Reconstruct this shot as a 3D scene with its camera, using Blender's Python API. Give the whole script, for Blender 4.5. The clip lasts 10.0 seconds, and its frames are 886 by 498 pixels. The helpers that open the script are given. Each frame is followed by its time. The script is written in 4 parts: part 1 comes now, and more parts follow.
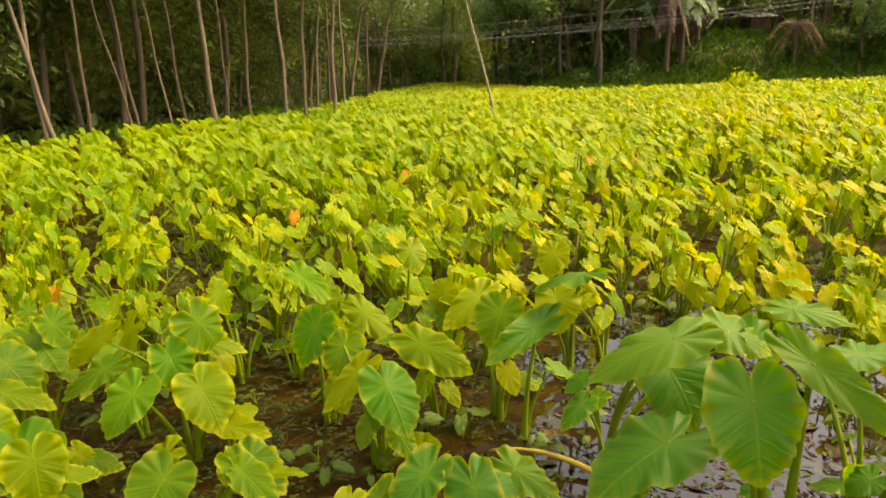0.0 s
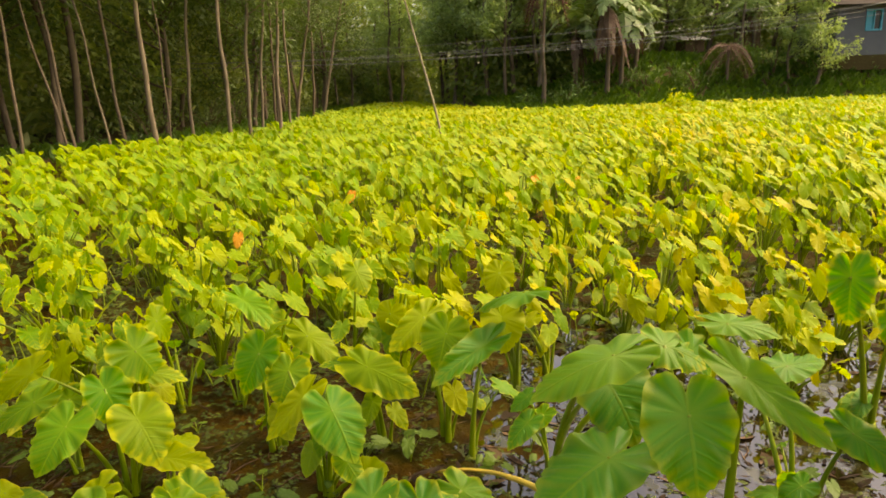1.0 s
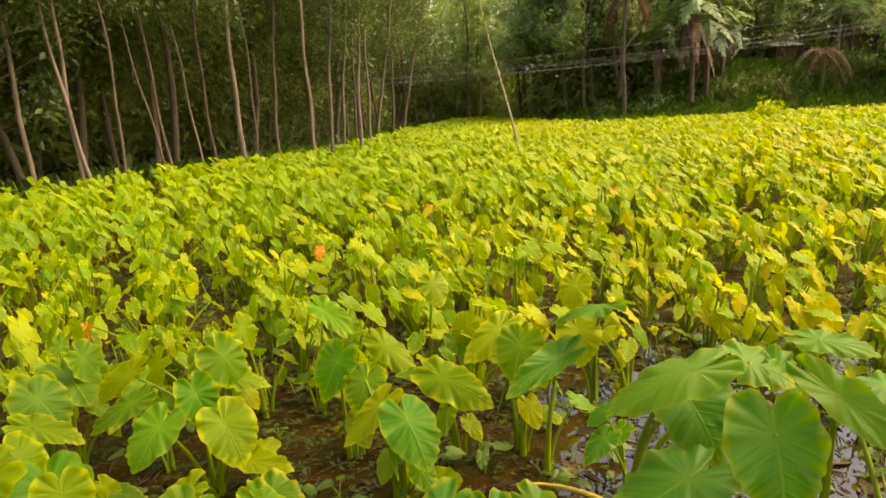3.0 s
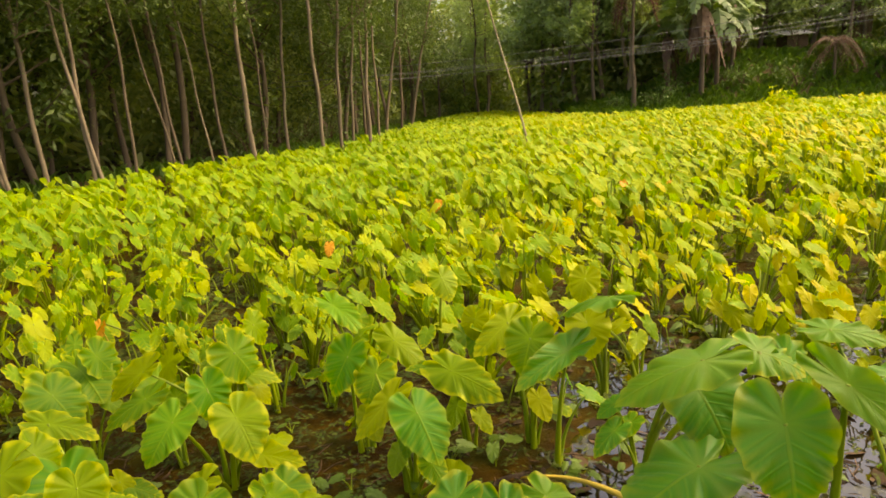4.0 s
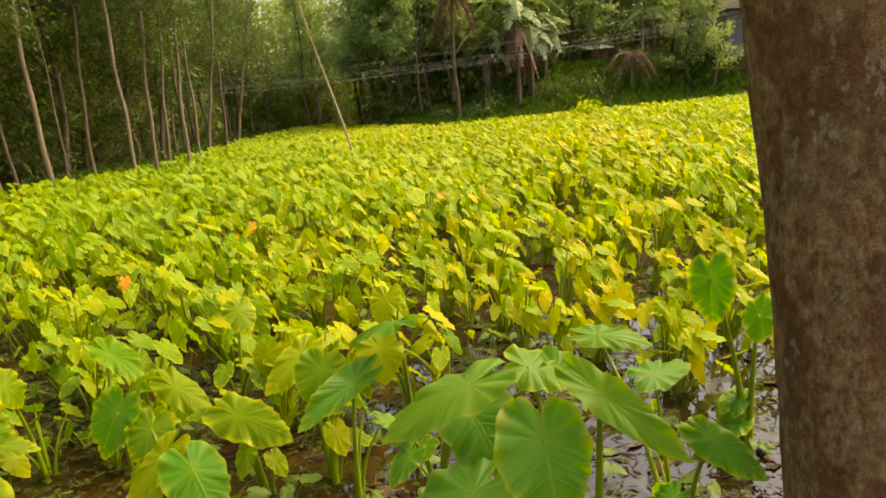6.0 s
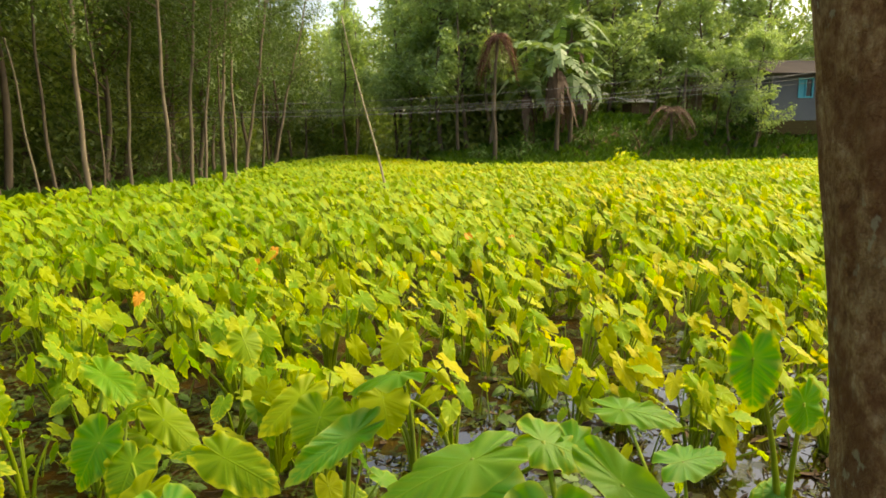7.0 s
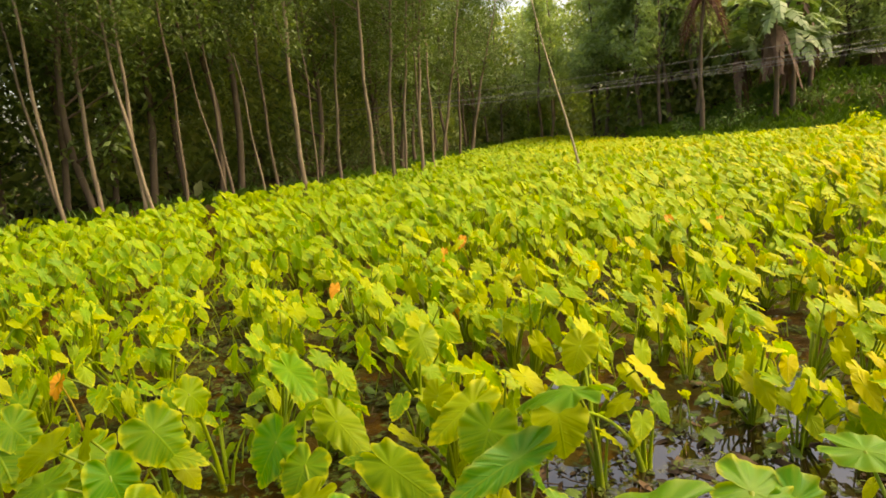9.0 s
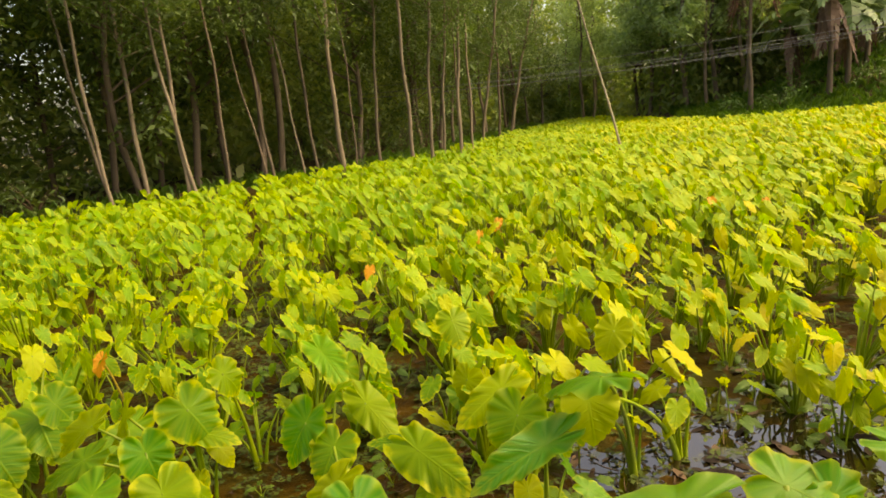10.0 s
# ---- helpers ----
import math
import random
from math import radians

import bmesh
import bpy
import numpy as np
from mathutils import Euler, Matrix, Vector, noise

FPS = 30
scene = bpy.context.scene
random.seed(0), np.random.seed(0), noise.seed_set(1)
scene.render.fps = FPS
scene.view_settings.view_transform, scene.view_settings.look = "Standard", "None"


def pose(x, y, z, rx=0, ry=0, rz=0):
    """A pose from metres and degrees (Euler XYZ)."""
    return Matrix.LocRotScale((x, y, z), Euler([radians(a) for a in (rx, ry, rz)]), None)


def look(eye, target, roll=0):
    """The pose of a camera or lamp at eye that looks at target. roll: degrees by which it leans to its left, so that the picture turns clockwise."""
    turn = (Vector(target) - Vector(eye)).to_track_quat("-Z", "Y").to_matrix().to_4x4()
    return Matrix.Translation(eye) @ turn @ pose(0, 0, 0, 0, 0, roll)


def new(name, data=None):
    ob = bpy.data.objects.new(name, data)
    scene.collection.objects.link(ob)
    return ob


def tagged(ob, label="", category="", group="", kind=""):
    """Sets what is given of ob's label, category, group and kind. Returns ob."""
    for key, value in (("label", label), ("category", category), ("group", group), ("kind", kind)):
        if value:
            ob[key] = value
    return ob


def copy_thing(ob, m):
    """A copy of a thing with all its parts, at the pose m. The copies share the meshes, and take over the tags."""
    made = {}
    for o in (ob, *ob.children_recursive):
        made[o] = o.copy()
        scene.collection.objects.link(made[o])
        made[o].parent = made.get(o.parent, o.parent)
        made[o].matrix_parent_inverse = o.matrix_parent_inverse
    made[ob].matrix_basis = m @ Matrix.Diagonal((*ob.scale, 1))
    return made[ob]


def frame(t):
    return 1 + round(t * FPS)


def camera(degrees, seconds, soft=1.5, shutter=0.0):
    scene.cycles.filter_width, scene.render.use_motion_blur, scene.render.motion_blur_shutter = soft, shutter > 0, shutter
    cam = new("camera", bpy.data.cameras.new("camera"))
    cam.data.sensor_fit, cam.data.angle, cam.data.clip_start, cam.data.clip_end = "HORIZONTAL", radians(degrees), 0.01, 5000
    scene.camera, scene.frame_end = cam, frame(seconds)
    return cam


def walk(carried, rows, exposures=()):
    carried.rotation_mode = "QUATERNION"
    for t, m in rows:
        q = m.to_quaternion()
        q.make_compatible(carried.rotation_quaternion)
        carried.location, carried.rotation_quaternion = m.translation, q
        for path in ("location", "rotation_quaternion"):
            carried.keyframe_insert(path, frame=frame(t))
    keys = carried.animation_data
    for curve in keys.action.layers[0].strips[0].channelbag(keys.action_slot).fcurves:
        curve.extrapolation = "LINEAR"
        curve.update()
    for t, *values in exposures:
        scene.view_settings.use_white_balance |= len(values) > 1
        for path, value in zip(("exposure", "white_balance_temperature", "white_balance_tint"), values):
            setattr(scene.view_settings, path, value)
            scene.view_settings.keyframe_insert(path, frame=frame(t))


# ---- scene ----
cam = camera(67.6, 10.0, 1.7)
PATH = [
    (0, (0.056, -0.007, 1.683), (-0.012, 1.922, 1.16), -2.1),
    (0.5, (0.079, 0.006, 1.68), (-0.04, 1.953, 1.238), -1.6),
    (1, (0.081, -0.012, 1.696), (0.166, 1.929, 1.222), -1.9),
    (1.5, (0.082, -0.02, 1.691), (-0.021, 1.919, 1.212), -2.7),
    (2, (0.084, -0.017, 1.689), (-0.018, 1.927, 1.232), -1.9),
    (2.2, (0.093, -0.03, 1.698), (0.041, 1.923, 1.268), -1.9),
    (3.3, (0.093, -0.033, 1.686), (-0.075, 1.915, 1.266), -3.6),
    (3.5, (0.076, -0.031, 1.686), (-0.077, 1.915, 1.249), -3.7),
    (4, (0.104, -0.038, 1.682), (-0.075, 1.906, 1.249), -4.2),
    (4.5, (0.119, -0.031, 1.666), (0.146, 1.894, 1.122), -3.4),
    (5, (0.154, -0.012, 1.659), (0.337, 1.862, 0.984), -2.7),
    (5.5, (0.265, 0.041, 1.686), (0.571, 1.933, 1.114), -4.0),
    (5.7, (0.315, 0.043, 1.693), (0.581, 1.965, 1.211), -5.8),
    (6.8, (0.46, 0.238, 1.704), (0.81, 2.171, 1.331), -1.4),
    (7, (0.434, 0.267, 1.699), (0.654, 2.229, 1.378), -0.6),
    (7.5, (0.359, 0.36, 1.664), (0.027, 2.269, 1.167), -3.5),
    (8, (0.392, 0.456, 1.656), (-0.425, 2.205, 1.133), -3.0),
    (8.5, (0.495, 0.555, 1.684), (-0.029, 2.438, 1.261), -2.3),
    (9, (0.546, 0.563, 1.703), (0.169, 2.496, 1.357), -4.8),
    (9.5, (0.572, 0.589, 1.699), (0.116, 2.5, 1.328), -5.2),
    (10, (0.58, 0.607, 1.696), (0.084, 2.505, 1.307), -5.3),
]
walk(cam, [(t, look(eye, target, roll)) for t, eye, target, roll in PATH], [(0, 1.62, 9500, 15), (6.2, 1.62, 9500, 14), (7, 1.62, 8400, 6), (7.6, 1.62, 9300, 13), (10, 1.62, 9300, 13)])

# ---- light ----
world = bpy.data.worlds.new("sky")
scene.world = world
world.use_nodes = True
wn = world.node_tree.nodes
sky = wn.new("ShaderNodeTexSky")
sky.sky_type = "NISHITA"
sky.sun_disc = False
SUN_EL, SUN_AZ = radians(56), radians(84)
sky.sun_elevation, sky.sun_rotation = SUN_EL, SUN_AZ
sky.air_density, sky.dust_density, sky.ozone_density = 1.0, 5.0, 1.0
world.node_tree.links.new(sky.outputs[0], wn["Background"].inputs[0])
wn["Background"].inputs[1].default_value = 0.15
lamp = bpy.data.lights.new("sun", "SUN")
lamp.energy, lamp.angle, lamp.color = 0.8, radians(40), (1.0, 0.93, 0.78)
sun = new("sun", lamp)
sun_way = Vector((math.sin(SUN_AZ) * math.cos(SUN_EL), math.cos(SUN_AZ) * math.cos(SUN_EL), math.sin(SUN_EL)))
sun.matrix_basis = look(sun_way * 60, (0, 0, 0))

# ---- node helpers ----


class Net:
    """Short words for shader nodes."""

    def __init__(self, name):
        self.mat = bpy.data.materials.new(name)
        self.mat.use_nodes = True
        self.t = self.mat.node_tree
        self.t.nodes.clear()
        self.out = self.t.nodes.new("ShaderNodeOutputMaterial")

    def n(self, kind, **kw):
        node = self.t.nodes.new("ShaderNode" + kind)
        for k, v in kw.items():
            setattr(node, k, v)
        return node

    def put(self, socket, v):
        if isinstance(v, bpy.types.NodeSocket):
            self.t.links.new(v, socket)
        else:
            socket.default_value = v

    def math(self, op, a, b=0.0, c=0.0):
        m = self.n("Math", operation=op)
        for s, v in zip(m.inputs, (a, b, c)):
            self.put(s, v)
        return m.outputs[0]

    def mix(self, f, a, b, blend="MIX"):
        m = self.n("MixRGB", blend_type=blend)
        for s, v in zip(m.inputs, (f, a, b)):
            self.put(s, v if isinstance(v, (bpy.types.NodeSocket, float, int)) else (*v, 1.0))
        return m.outputs[0]

    def noise(self, scale, detail=3.0, vec=None, rough=0.55, color=False):
        m = self.n("TexNoise")
        m.inputs["Scale"].default_value, m.inputs["Detail"].default_value, m.inputs["Roughness"].default_value = scale, detail, rough
        if vec is not None:
            self.put(m.inputs["Vector"], vec)
        return m.outputs["Color" if color else "Fac"]

    def ramp(self, f, stops):
        m = self.n("ValToRGB")
        e = m.color_ramp.elements
        while len(e) < len(stops):
            e.new(0.5)
        for el, (p, c) in zip(e, stops):
            el.position, el.color = p, (*c, 1.0) if len(c) == 3 else c
        self.put(m.inputs[0], f)
        return m.outputs[0]

    def step(self, f, lo, hi):
        m = self.n("MapRange", interpolation_type="SMOOTHSTEP")
        self.put(m.inputs[0], f)
        m.inputs[1].default_value, m.inputs[2].default_value = lo, hi
        return m.outputs[0]

    def pos(self):
        return self.n("NewGeometry").outputs["Position"]

    def obj(self):
        return self.n("TexCoord").outputs["Object"]

    def stretch(self, vec, s):
        m = self.n("Mapping")
        m.inputs["Scale"].default_value = s
        self.put(m.inputs[0], vec)
        return m.outputs[0]

    def bump(self, h, strength, dist):
        m = self.n("Bump")
        m.inputs["Strength"].default_value, m.inputs["Distance"].default_value = strength, dist
        self.put(m.inputs["Height"], h)
        return m.outputs[0]

    def solid(self, color, rough, normal=None, spec=0.5, metal=0.0, glow=0.0, glow_color=None):
        p = self.n("BsdfPrincipled")
        self.put(p.inputs["Base Color"], color if isinstance(color, bpy.types.NodeSocket) else (*color, 1.0))
        self.put(p.inputs["Roughness"], rough)
        p.inputs["Specular IOR Level"].default_value = spec
        p.inputs["Metallic"].default_value = metal
        if normal is not None:
            self.put(p.inputs["Normal"], normal)
        return p.outputs[0]

    def leafy(self, color, thru, share, rough, normal=None, spec=0.4):
        """A thin leaf: a glossy face that lets some light through."""
        a = self.solid(color, rough, normal, spec)
        b = self.n("BsdfTranslucent")
        self.put(b.inputs[0], thru)
        m = self.n("MixShader")
        m.inputs[0].default_value = share
        self.put(m.inputs[1], a)
        self.put(m.inputs[2], b.outputs[0])
        return m.outputs[0]

    def done(self, shader):
        self.t.links.new(shader, self.out.inputs[0])
        return self.mat


def uv_xy(net, layer):
    u = net.n("UVMap", uv_map=layer)
    s = net.n("SeparateXYZ")
    net.put(s.inputs[0], u.outputs[0])
    return s.outputs[0], s.outputs[1]


def taro_leaf(name, lone, stops, yellow, gain=1.0, stripe=0.22, sheen=0.17):
    """Taro blade: pale ribs, yellowing along the margin and between the ribs, where it also paints the folds' shading.
    lone: varies by object, else by island.
    """
    net = Net(name)
    r = net.n("ObjectInfo").outputs["Random"] if lone else net.n("NewGeometry").outputs["Random Per Island"]
    patch = net.noise(0.22, 2.0, net.pos())
    tone = net.math("ADD", net.math("MULTIPLY", r, 0.72 if lone else 0.5), net.math("MULTIPLY", net.math("SUBTRACT", patch, 0.5), 0.9))
    axes = net.n("SeparateXYZ")
    net.put(axes.inputs[0], net.pos())
    # tone climbs from green to yellow with x, and slightly with y
    rightward = net.step(net.math("ADD", axes.outputs[0], net.math("MULTIPLY", axes.outputs[1], 0.06)), -5.0, 5.5)
    tone = net.math("ADD", tone, net.math("ADD", 0.05 if lone else 0.13, net.math("MULTIPLY", rightward, 0.32)))
    base = net.ramp(tone, stops)
    x, y = uv_xy(net, "blade")
    warp = net.math("MULTIPLY", net.math("SUBTRACT", net.noise(3.0, 2.0, net.obj()), 0.5), 0.10)
    ax = net.math("ABSOLUTE", x)
    fore = net.math("MULTIPLY", net.math("MAXIMUM", net.math("SUBTRACT", y, net.math("MULTIPLY", ax, 0.7)), 0.0), 5.0)
    fan = net.math("MULTIPLY", net.math("MAXIMUM", net.math("SUBTRACT", net.math("ARCTAN2", ax, y), 0.96), 0.0), 1.2)
    s = net.math("ADD", net.math("SUBTRACT", fore, fan), net.math("MULTIPLY", warp, 3.0))
    saw = net.math("MULTIPLY", net.math("PINGPONG", s, 0.5), 0.2)
    heart = net.math("SUBTRACT", 1.0, net.step(net.math("SQRT", net.math("ADD", net.math("MULTIPLY", x, x), net.math("MULTIPLY", y, y))), 0.03, 0.26))
    rib = net.math("SUBTRACT", 1.0, net.step(saw, 0.002, 0.03))
    mid = net.math("SUBTRACT", 1.0, net.step(ax, 0.004, 0.03))
    rib = net.math("MAXIMUM", net.math("MAXIMUM", net.math("MULTIPLY", rib, 0.5), mid), net.math("MULTIPLY", heart, 0.7))
    _, edge = uv_xy(net, "rim")
    blotch = net.noise(7.0, 4.0, net.obj())
    band = net.math("ADD", net.math("ADD", edge, net.math("MULTIPLY", saw, 1.6)), net.math("MULTIPLY", net.math("SUBTRACT", blotch, 0.5), 0.6))
    gold = net.math("MULTIPLY", net.step(band, 0.86, 1.14), net.math("MULTIPLY", yellow, net.step(net.math("FRACT", net.math("MULTIPLY", r, 17.3)), 0.0, 0.8)))
    # lighter bands between ribs: yellowing plus painted shading of the corrugation
    inter = net.math("MULTIPLY", net.step(saw, 0.02, 0.10), stripe)
    base = net.mix(net.math("MULTIPLY", inter, edge), base, (0.32 * gain, 0.36 * gain, 0.008))
    base = net.mix(gold, base, (0.56 * gain, 0.54 * gain, 0.010))
    pale = net.math("MULTIPLY", net.step(edge, 0.88, 1.0), 0.20)
    base = net.mix(pale, base, (0.52 * gain, 0.56 * gain, 0.06))
    base = net.mix(net.math("MULTIPLY", rib, 0.32), base, (0.33 * gain, 0.46 * gain, 0.02))
    fine = net.noise(60.0, 3.0, net.obj())
    base = net.mix(net.math("MULTIPLY", fine, 0.25), base, net.mix(1.0, base, (0.55, 0.6, 0.5), "MULTIPLY"))
    thru = net.mix(1.0, base, (1.55, 1.55, 0.4), "MULTIPLY")
    h = net.math("ADD", net.math("MULTIPLY", rib, -0.6), net.math("MULTIPLY", fine, 0.15))
    return net.done(net.leafy(base, thru, 0.40, 0.42, net.bump(h, 0.7, 0.006), sheen))


FIELD_STOPS = [(0.0, (0.062, 0.20, 0.006)), (0.3, (0.12, 0.265, 0.004)), (0.6, (0.21, 0.335, 0.003)), (0.9, (0.38, 0.41, 0.003)), (1.0, (0.47, 0.39, 0.004))]
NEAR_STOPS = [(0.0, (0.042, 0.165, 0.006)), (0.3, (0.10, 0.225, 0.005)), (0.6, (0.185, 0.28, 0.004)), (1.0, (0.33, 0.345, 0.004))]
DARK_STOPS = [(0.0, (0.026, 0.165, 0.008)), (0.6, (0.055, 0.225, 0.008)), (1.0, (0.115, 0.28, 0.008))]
M_LEAF_FIELD = taro_leaf("taro_leaf_field", False, FIELD_STOPS, 0.75, 1.0, 0.6)
M_LEAF_NEAR = taro_leaf("taro_leaf_near", True, FIELD_STOPS, 0.8, 1.0, 0.65)
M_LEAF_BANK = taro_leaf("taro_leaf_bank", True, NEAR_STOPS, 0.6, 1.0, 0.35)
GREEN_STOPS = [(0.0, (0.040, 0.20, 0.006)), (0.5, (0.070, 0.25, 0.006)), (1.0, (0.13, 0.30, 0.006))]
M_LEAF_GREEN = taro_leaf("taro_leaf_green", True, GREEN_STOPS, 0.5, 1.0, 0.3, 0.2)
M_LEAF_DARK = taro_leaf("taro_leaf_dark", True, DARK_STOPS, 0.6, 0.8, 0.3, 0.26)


def plain_leaf(name, stops, share=0.3, rough=0.5, scale=0.5, lone=False):
    net = Net(name)
    r = net.n("ObjectInfo").outputs["Random"] if lone else net.n("NewGeometry").outputs["Random Per Island"]
    tone = net.math("ADD", net.math("MULTIPLY", r, 0.6), net.math("MULTIPLY", net.noise(scale, 2.0, net.pos()), 0.5))
    base = net.ramp(tone, stops)
    return net.done(net.leafy(base, net.mix(1.0, base, (1.4, 1.4, 0.6), "MULTIPLY"), share, rough))


M_STALK = Net("taro_stalk")
_g = M_STALK.ramp(M_STALK.noise(9.0, 3.0, M_STALK.stretch(M_STALK.obj(), (1, 1, 0.2))), [(0.3, (0.13, 0.22, 0.008)), (0.7, (0.28, 0.36, 0.012))])
M_STALK = M_STALK.done(M_STALK.leafy(_g, _g, 0.15, 0.4))
M_STALK_YELLOW = plain_leaf("yellow_stalk", [(0.0, (0.5, 0.33, 0.03)), (1.0, (0.6, 0.45, 0.06))], 0.1)
M_ORANGE = plain_leaf("withered_orange_leaf", [(0.0, (0.60, 0.20, 0.01)), (1.0, (0.72, 0.36, 0.02))], 0.4)
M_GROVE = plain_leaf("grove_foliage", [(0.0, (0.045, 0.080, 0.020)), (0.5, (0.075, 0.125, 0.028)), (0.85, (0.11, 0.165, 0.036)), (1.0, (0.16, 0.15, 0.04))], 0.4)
# woods behind the grove: leaf colour lightened to paint in distance haze
M_WOODS = plain_leaf("hazed_woods_foliage", [(0.0, (0.11, 0.16, 0.045)), (0.6, (0.18, 0.25, 0.065)), (1.0, (0.27, 0.29, 0.085))], 0.5)
# farthest trees: haze put into the leaf colour, paler and bluer still
M_FAR = plain_leaf("hazed_far_foliage", [(0.0, (0.16, 0.24, 0.105)), (0.6, (0.27, 0.37, 0.15)), (1.0, (0.37, 0.45, 0.20))], 0.5)
M_SHRUB = plain_leaf("shrub_foliage", [(0.0, (0.035, 0.085, 0.016)), (0.6, (0.08, 0.16, 0.028)), (1.0, (0.16, 0.24, 0.045))], 0.3)
M_GRASS = plain_leaf("grass_blade", [(0.0, (0.035, 0.10, 0.010)), (0.6, (0.075, 0.17, 0.015)), (1.0, (0.15, 0.25, 0.03))], 0.3)
M_BANANA = plain_leaf("banana_leaf", [(0.0, (0.09, 0.17, 0.05)), (0.7, (0.17, 0.25, 0.10)), (1.0, (0.26, 0.31, 0.17))], 0.3, 0.5)
M_DRY = plain_leaf("dry_frond", [(0.0, (0.06, 0.032, 0.02)), (0.6, (0.12, 0.07, 0.045)), (1.0, (0.20, 0.14, 0.09))], 0.15, 0.7)
M_RUST = plain_leaf("dead_palm_frond", [(0.0, (0.07, 0.025, 0.015)), (0.6, (0.11, 0.045, 0.03)), (1.0, (0.16, 0.08, 0.05))], 0.2, 0.7)
M_SCUM = plain_leaf("floating_weed", [(0.0, (0.018, 0.030, 0.002)), (0.6, (0.045, 0.070, 0.004)), (1.0, (0.11, 0.15, 0.01))], 0.2, 0.8)
M_WEED = plain_leaf("weed_leaf", [(0.0, (0.04, 0.085, 0.006)), (0.6, (0.08, 0.15, 0.008)), (1.0, (0.18, 0.26, 0.015))], 0.3)


def bark(name, dark, light, scale, rough=0.85, bump=0.6):
    net = Net(name)
    v = net.stretch(net.obj(), (1, 1, 0.25))
    a, b = net.noise(scale, 5.0, v), net.noise(scale * 0.22, 3.0, net.obj())
    c = net.mix(a, dark, light)
    c = net.mix(net.math("MULTIPLY", net.step(b, 0.5, 0.7), 0.6), c, tuple(0.55 * q for q in dark))
    return net.done(net.solid(c, rough, net.bump(a, bump, 0.02), 0.25))


M_PALE_BARK = bark("pale_bark", (0.075, 0.055, 0.033), (0.28, 0.22, 0.145), 5.0)
M_BROWN_BARK = bark("brown_bark", (0.05, 0.038, 0.025), (0.17, 0.125, 0.08), 6.0)
M_BAMBOO = bark("bamboo_cane", (0.20, 0.15, 0.09), (0.40, 0.33, 0.22), 3.0, 0.5, 0.2)


def near_bark():
    """Flaking bark: upright fibres, rust patches, pale lichen scales, dark cracks."""
    net = Net("flaking_bark")
    p = net.obj()
    big = net.noise(4.0, 4.0, net.stretch(p, (1, 1, 0.6)))
    mid = net.noise(26.0, 6.0, net.stretch(p, (1, 1, 0.8)), 0.7)
    fibre = net.noise(60.0, 4.0, net.stretch(p, (1, 1, 0.5)), 0.7)
    fine = net.noise(150.0, 4.0, p, 0.7)
    v = net.n("TexVoronoi", feature="DISTANCE_TO_EDGE")
    v.inputs["Scale"].default_value = 26.0
    net.put(v.inputs["Vector"], net.mix(0.16, net.stretch(p, (1, 1, 0.9)), net.noise(12.0, 4.0, p, color=True)))
    crack = net.step(v.outputs["Distance"], 0.0, 0.07)
    tone = net.math("ADD", net.math("MULTIPLY", mid, 0.6), net.math("MULTIPLY", fibre, 0.4))
    c = net.ramp(tone, [(0.34, (0.11, 0.045, 0.016)), (0.46, (0.25, 0.125, 0.050)), (0.56, (0.40, 0.24, 0.11)), (0.70, (0.60, 0.45, 0.27))])
    c = net.mix(net.math("MULTIPLY", net.step(big, 0.48, 0.66), 0.35), c, (0.26, 0.18, 0.085))
    rust = net.step(net.noise(7.0, 5.0, net.stretch(p, (1, 1, 0.6))), 0.50, 0.60)
    c = net.mix(net.math("MULTIPLY", rust, 0.6), c, (0.15, 0.055, 0.020))
    lichen = net.math("MULTIPLY", net.step(net.noise(34.0, 4.0, net.stretch(p, (1, 1, 0.6))), 0.58, 0.66), net.step(big, 0.42, 0.55))
    c = net.mix(net.math("MULTIPLY", lichen, 0.65), c, (0.40, 0.36, 0.22))
    c = net.mix(net.math("MULTIPLY", net.math("SUBTRACT", 1.0, crack), net.math("MULTIPLY", mid, 0.35)), c, (0.04, 0.018, 0.008))
    h = net.math("ADD", net.math("MULTIPLY", crack, 0.10), net.math("ADD", tone, net.math("MULTIPLY", fine, 0.3)))
    return net.done(net.solid(c, 0.9, net.bump(h, 1.0, 0.03), 0.15))


M_NEAR_BARK = near_bark()


def ground_mat():
    """Wet brown mud in the field, leaf litter and grass soil outside it."""
    net = Net("soil")
    p = net.pos()
    s = net.n("SeparateXYZ")
    net.put(s.inputs[0], p)
    a, b, f = net.noise(5.0, 6.0, p), net.noise(22.0, 6.0, p, 0.7), net.noise(90.0, 3.0, p)
    mud = net.ramp(net.math("ADD", net.math("MULTIPLY", a, 0.6), net.math("MULTIPLY", b, 0.4)), [(0.35, (0.018, 0.009, 0.001)), (0.52, (0.045, 0.023, 0.001)), (0.68, (0.092, 0.050, 0.003))])
    moss = net.step(net.noise(2.2, 5.0, p), 0.44, 0.62)
    mud = net.mix(net.math("MULTIPLY", moss, 0.75), mud, (0.040, 0.040, 0.004))
    dry = net.ramp(b, [(0.35, (0.032, 0.025, 0.011)), (0.55, (0.068, 0.053, 0.022)), (0.72, (0.07, 0.085, 0.02))])
    high = net.step(s.outputs[2], 0.10, 0.30)
    c = net.mix(high, mud, dry)
    rough = net.math("ADD", net.math("MULTIPLY", high, 0.45), net.math("ADD", 0.34, net.math("MULTIPLY", b, 0.5)))
    h = net.math("ADD", b, net.math("MULTIPLY", f, 0.35))
    return net.done(net.solid(c, rough, net.bump(h, 0.8, 0.03), 0.05))


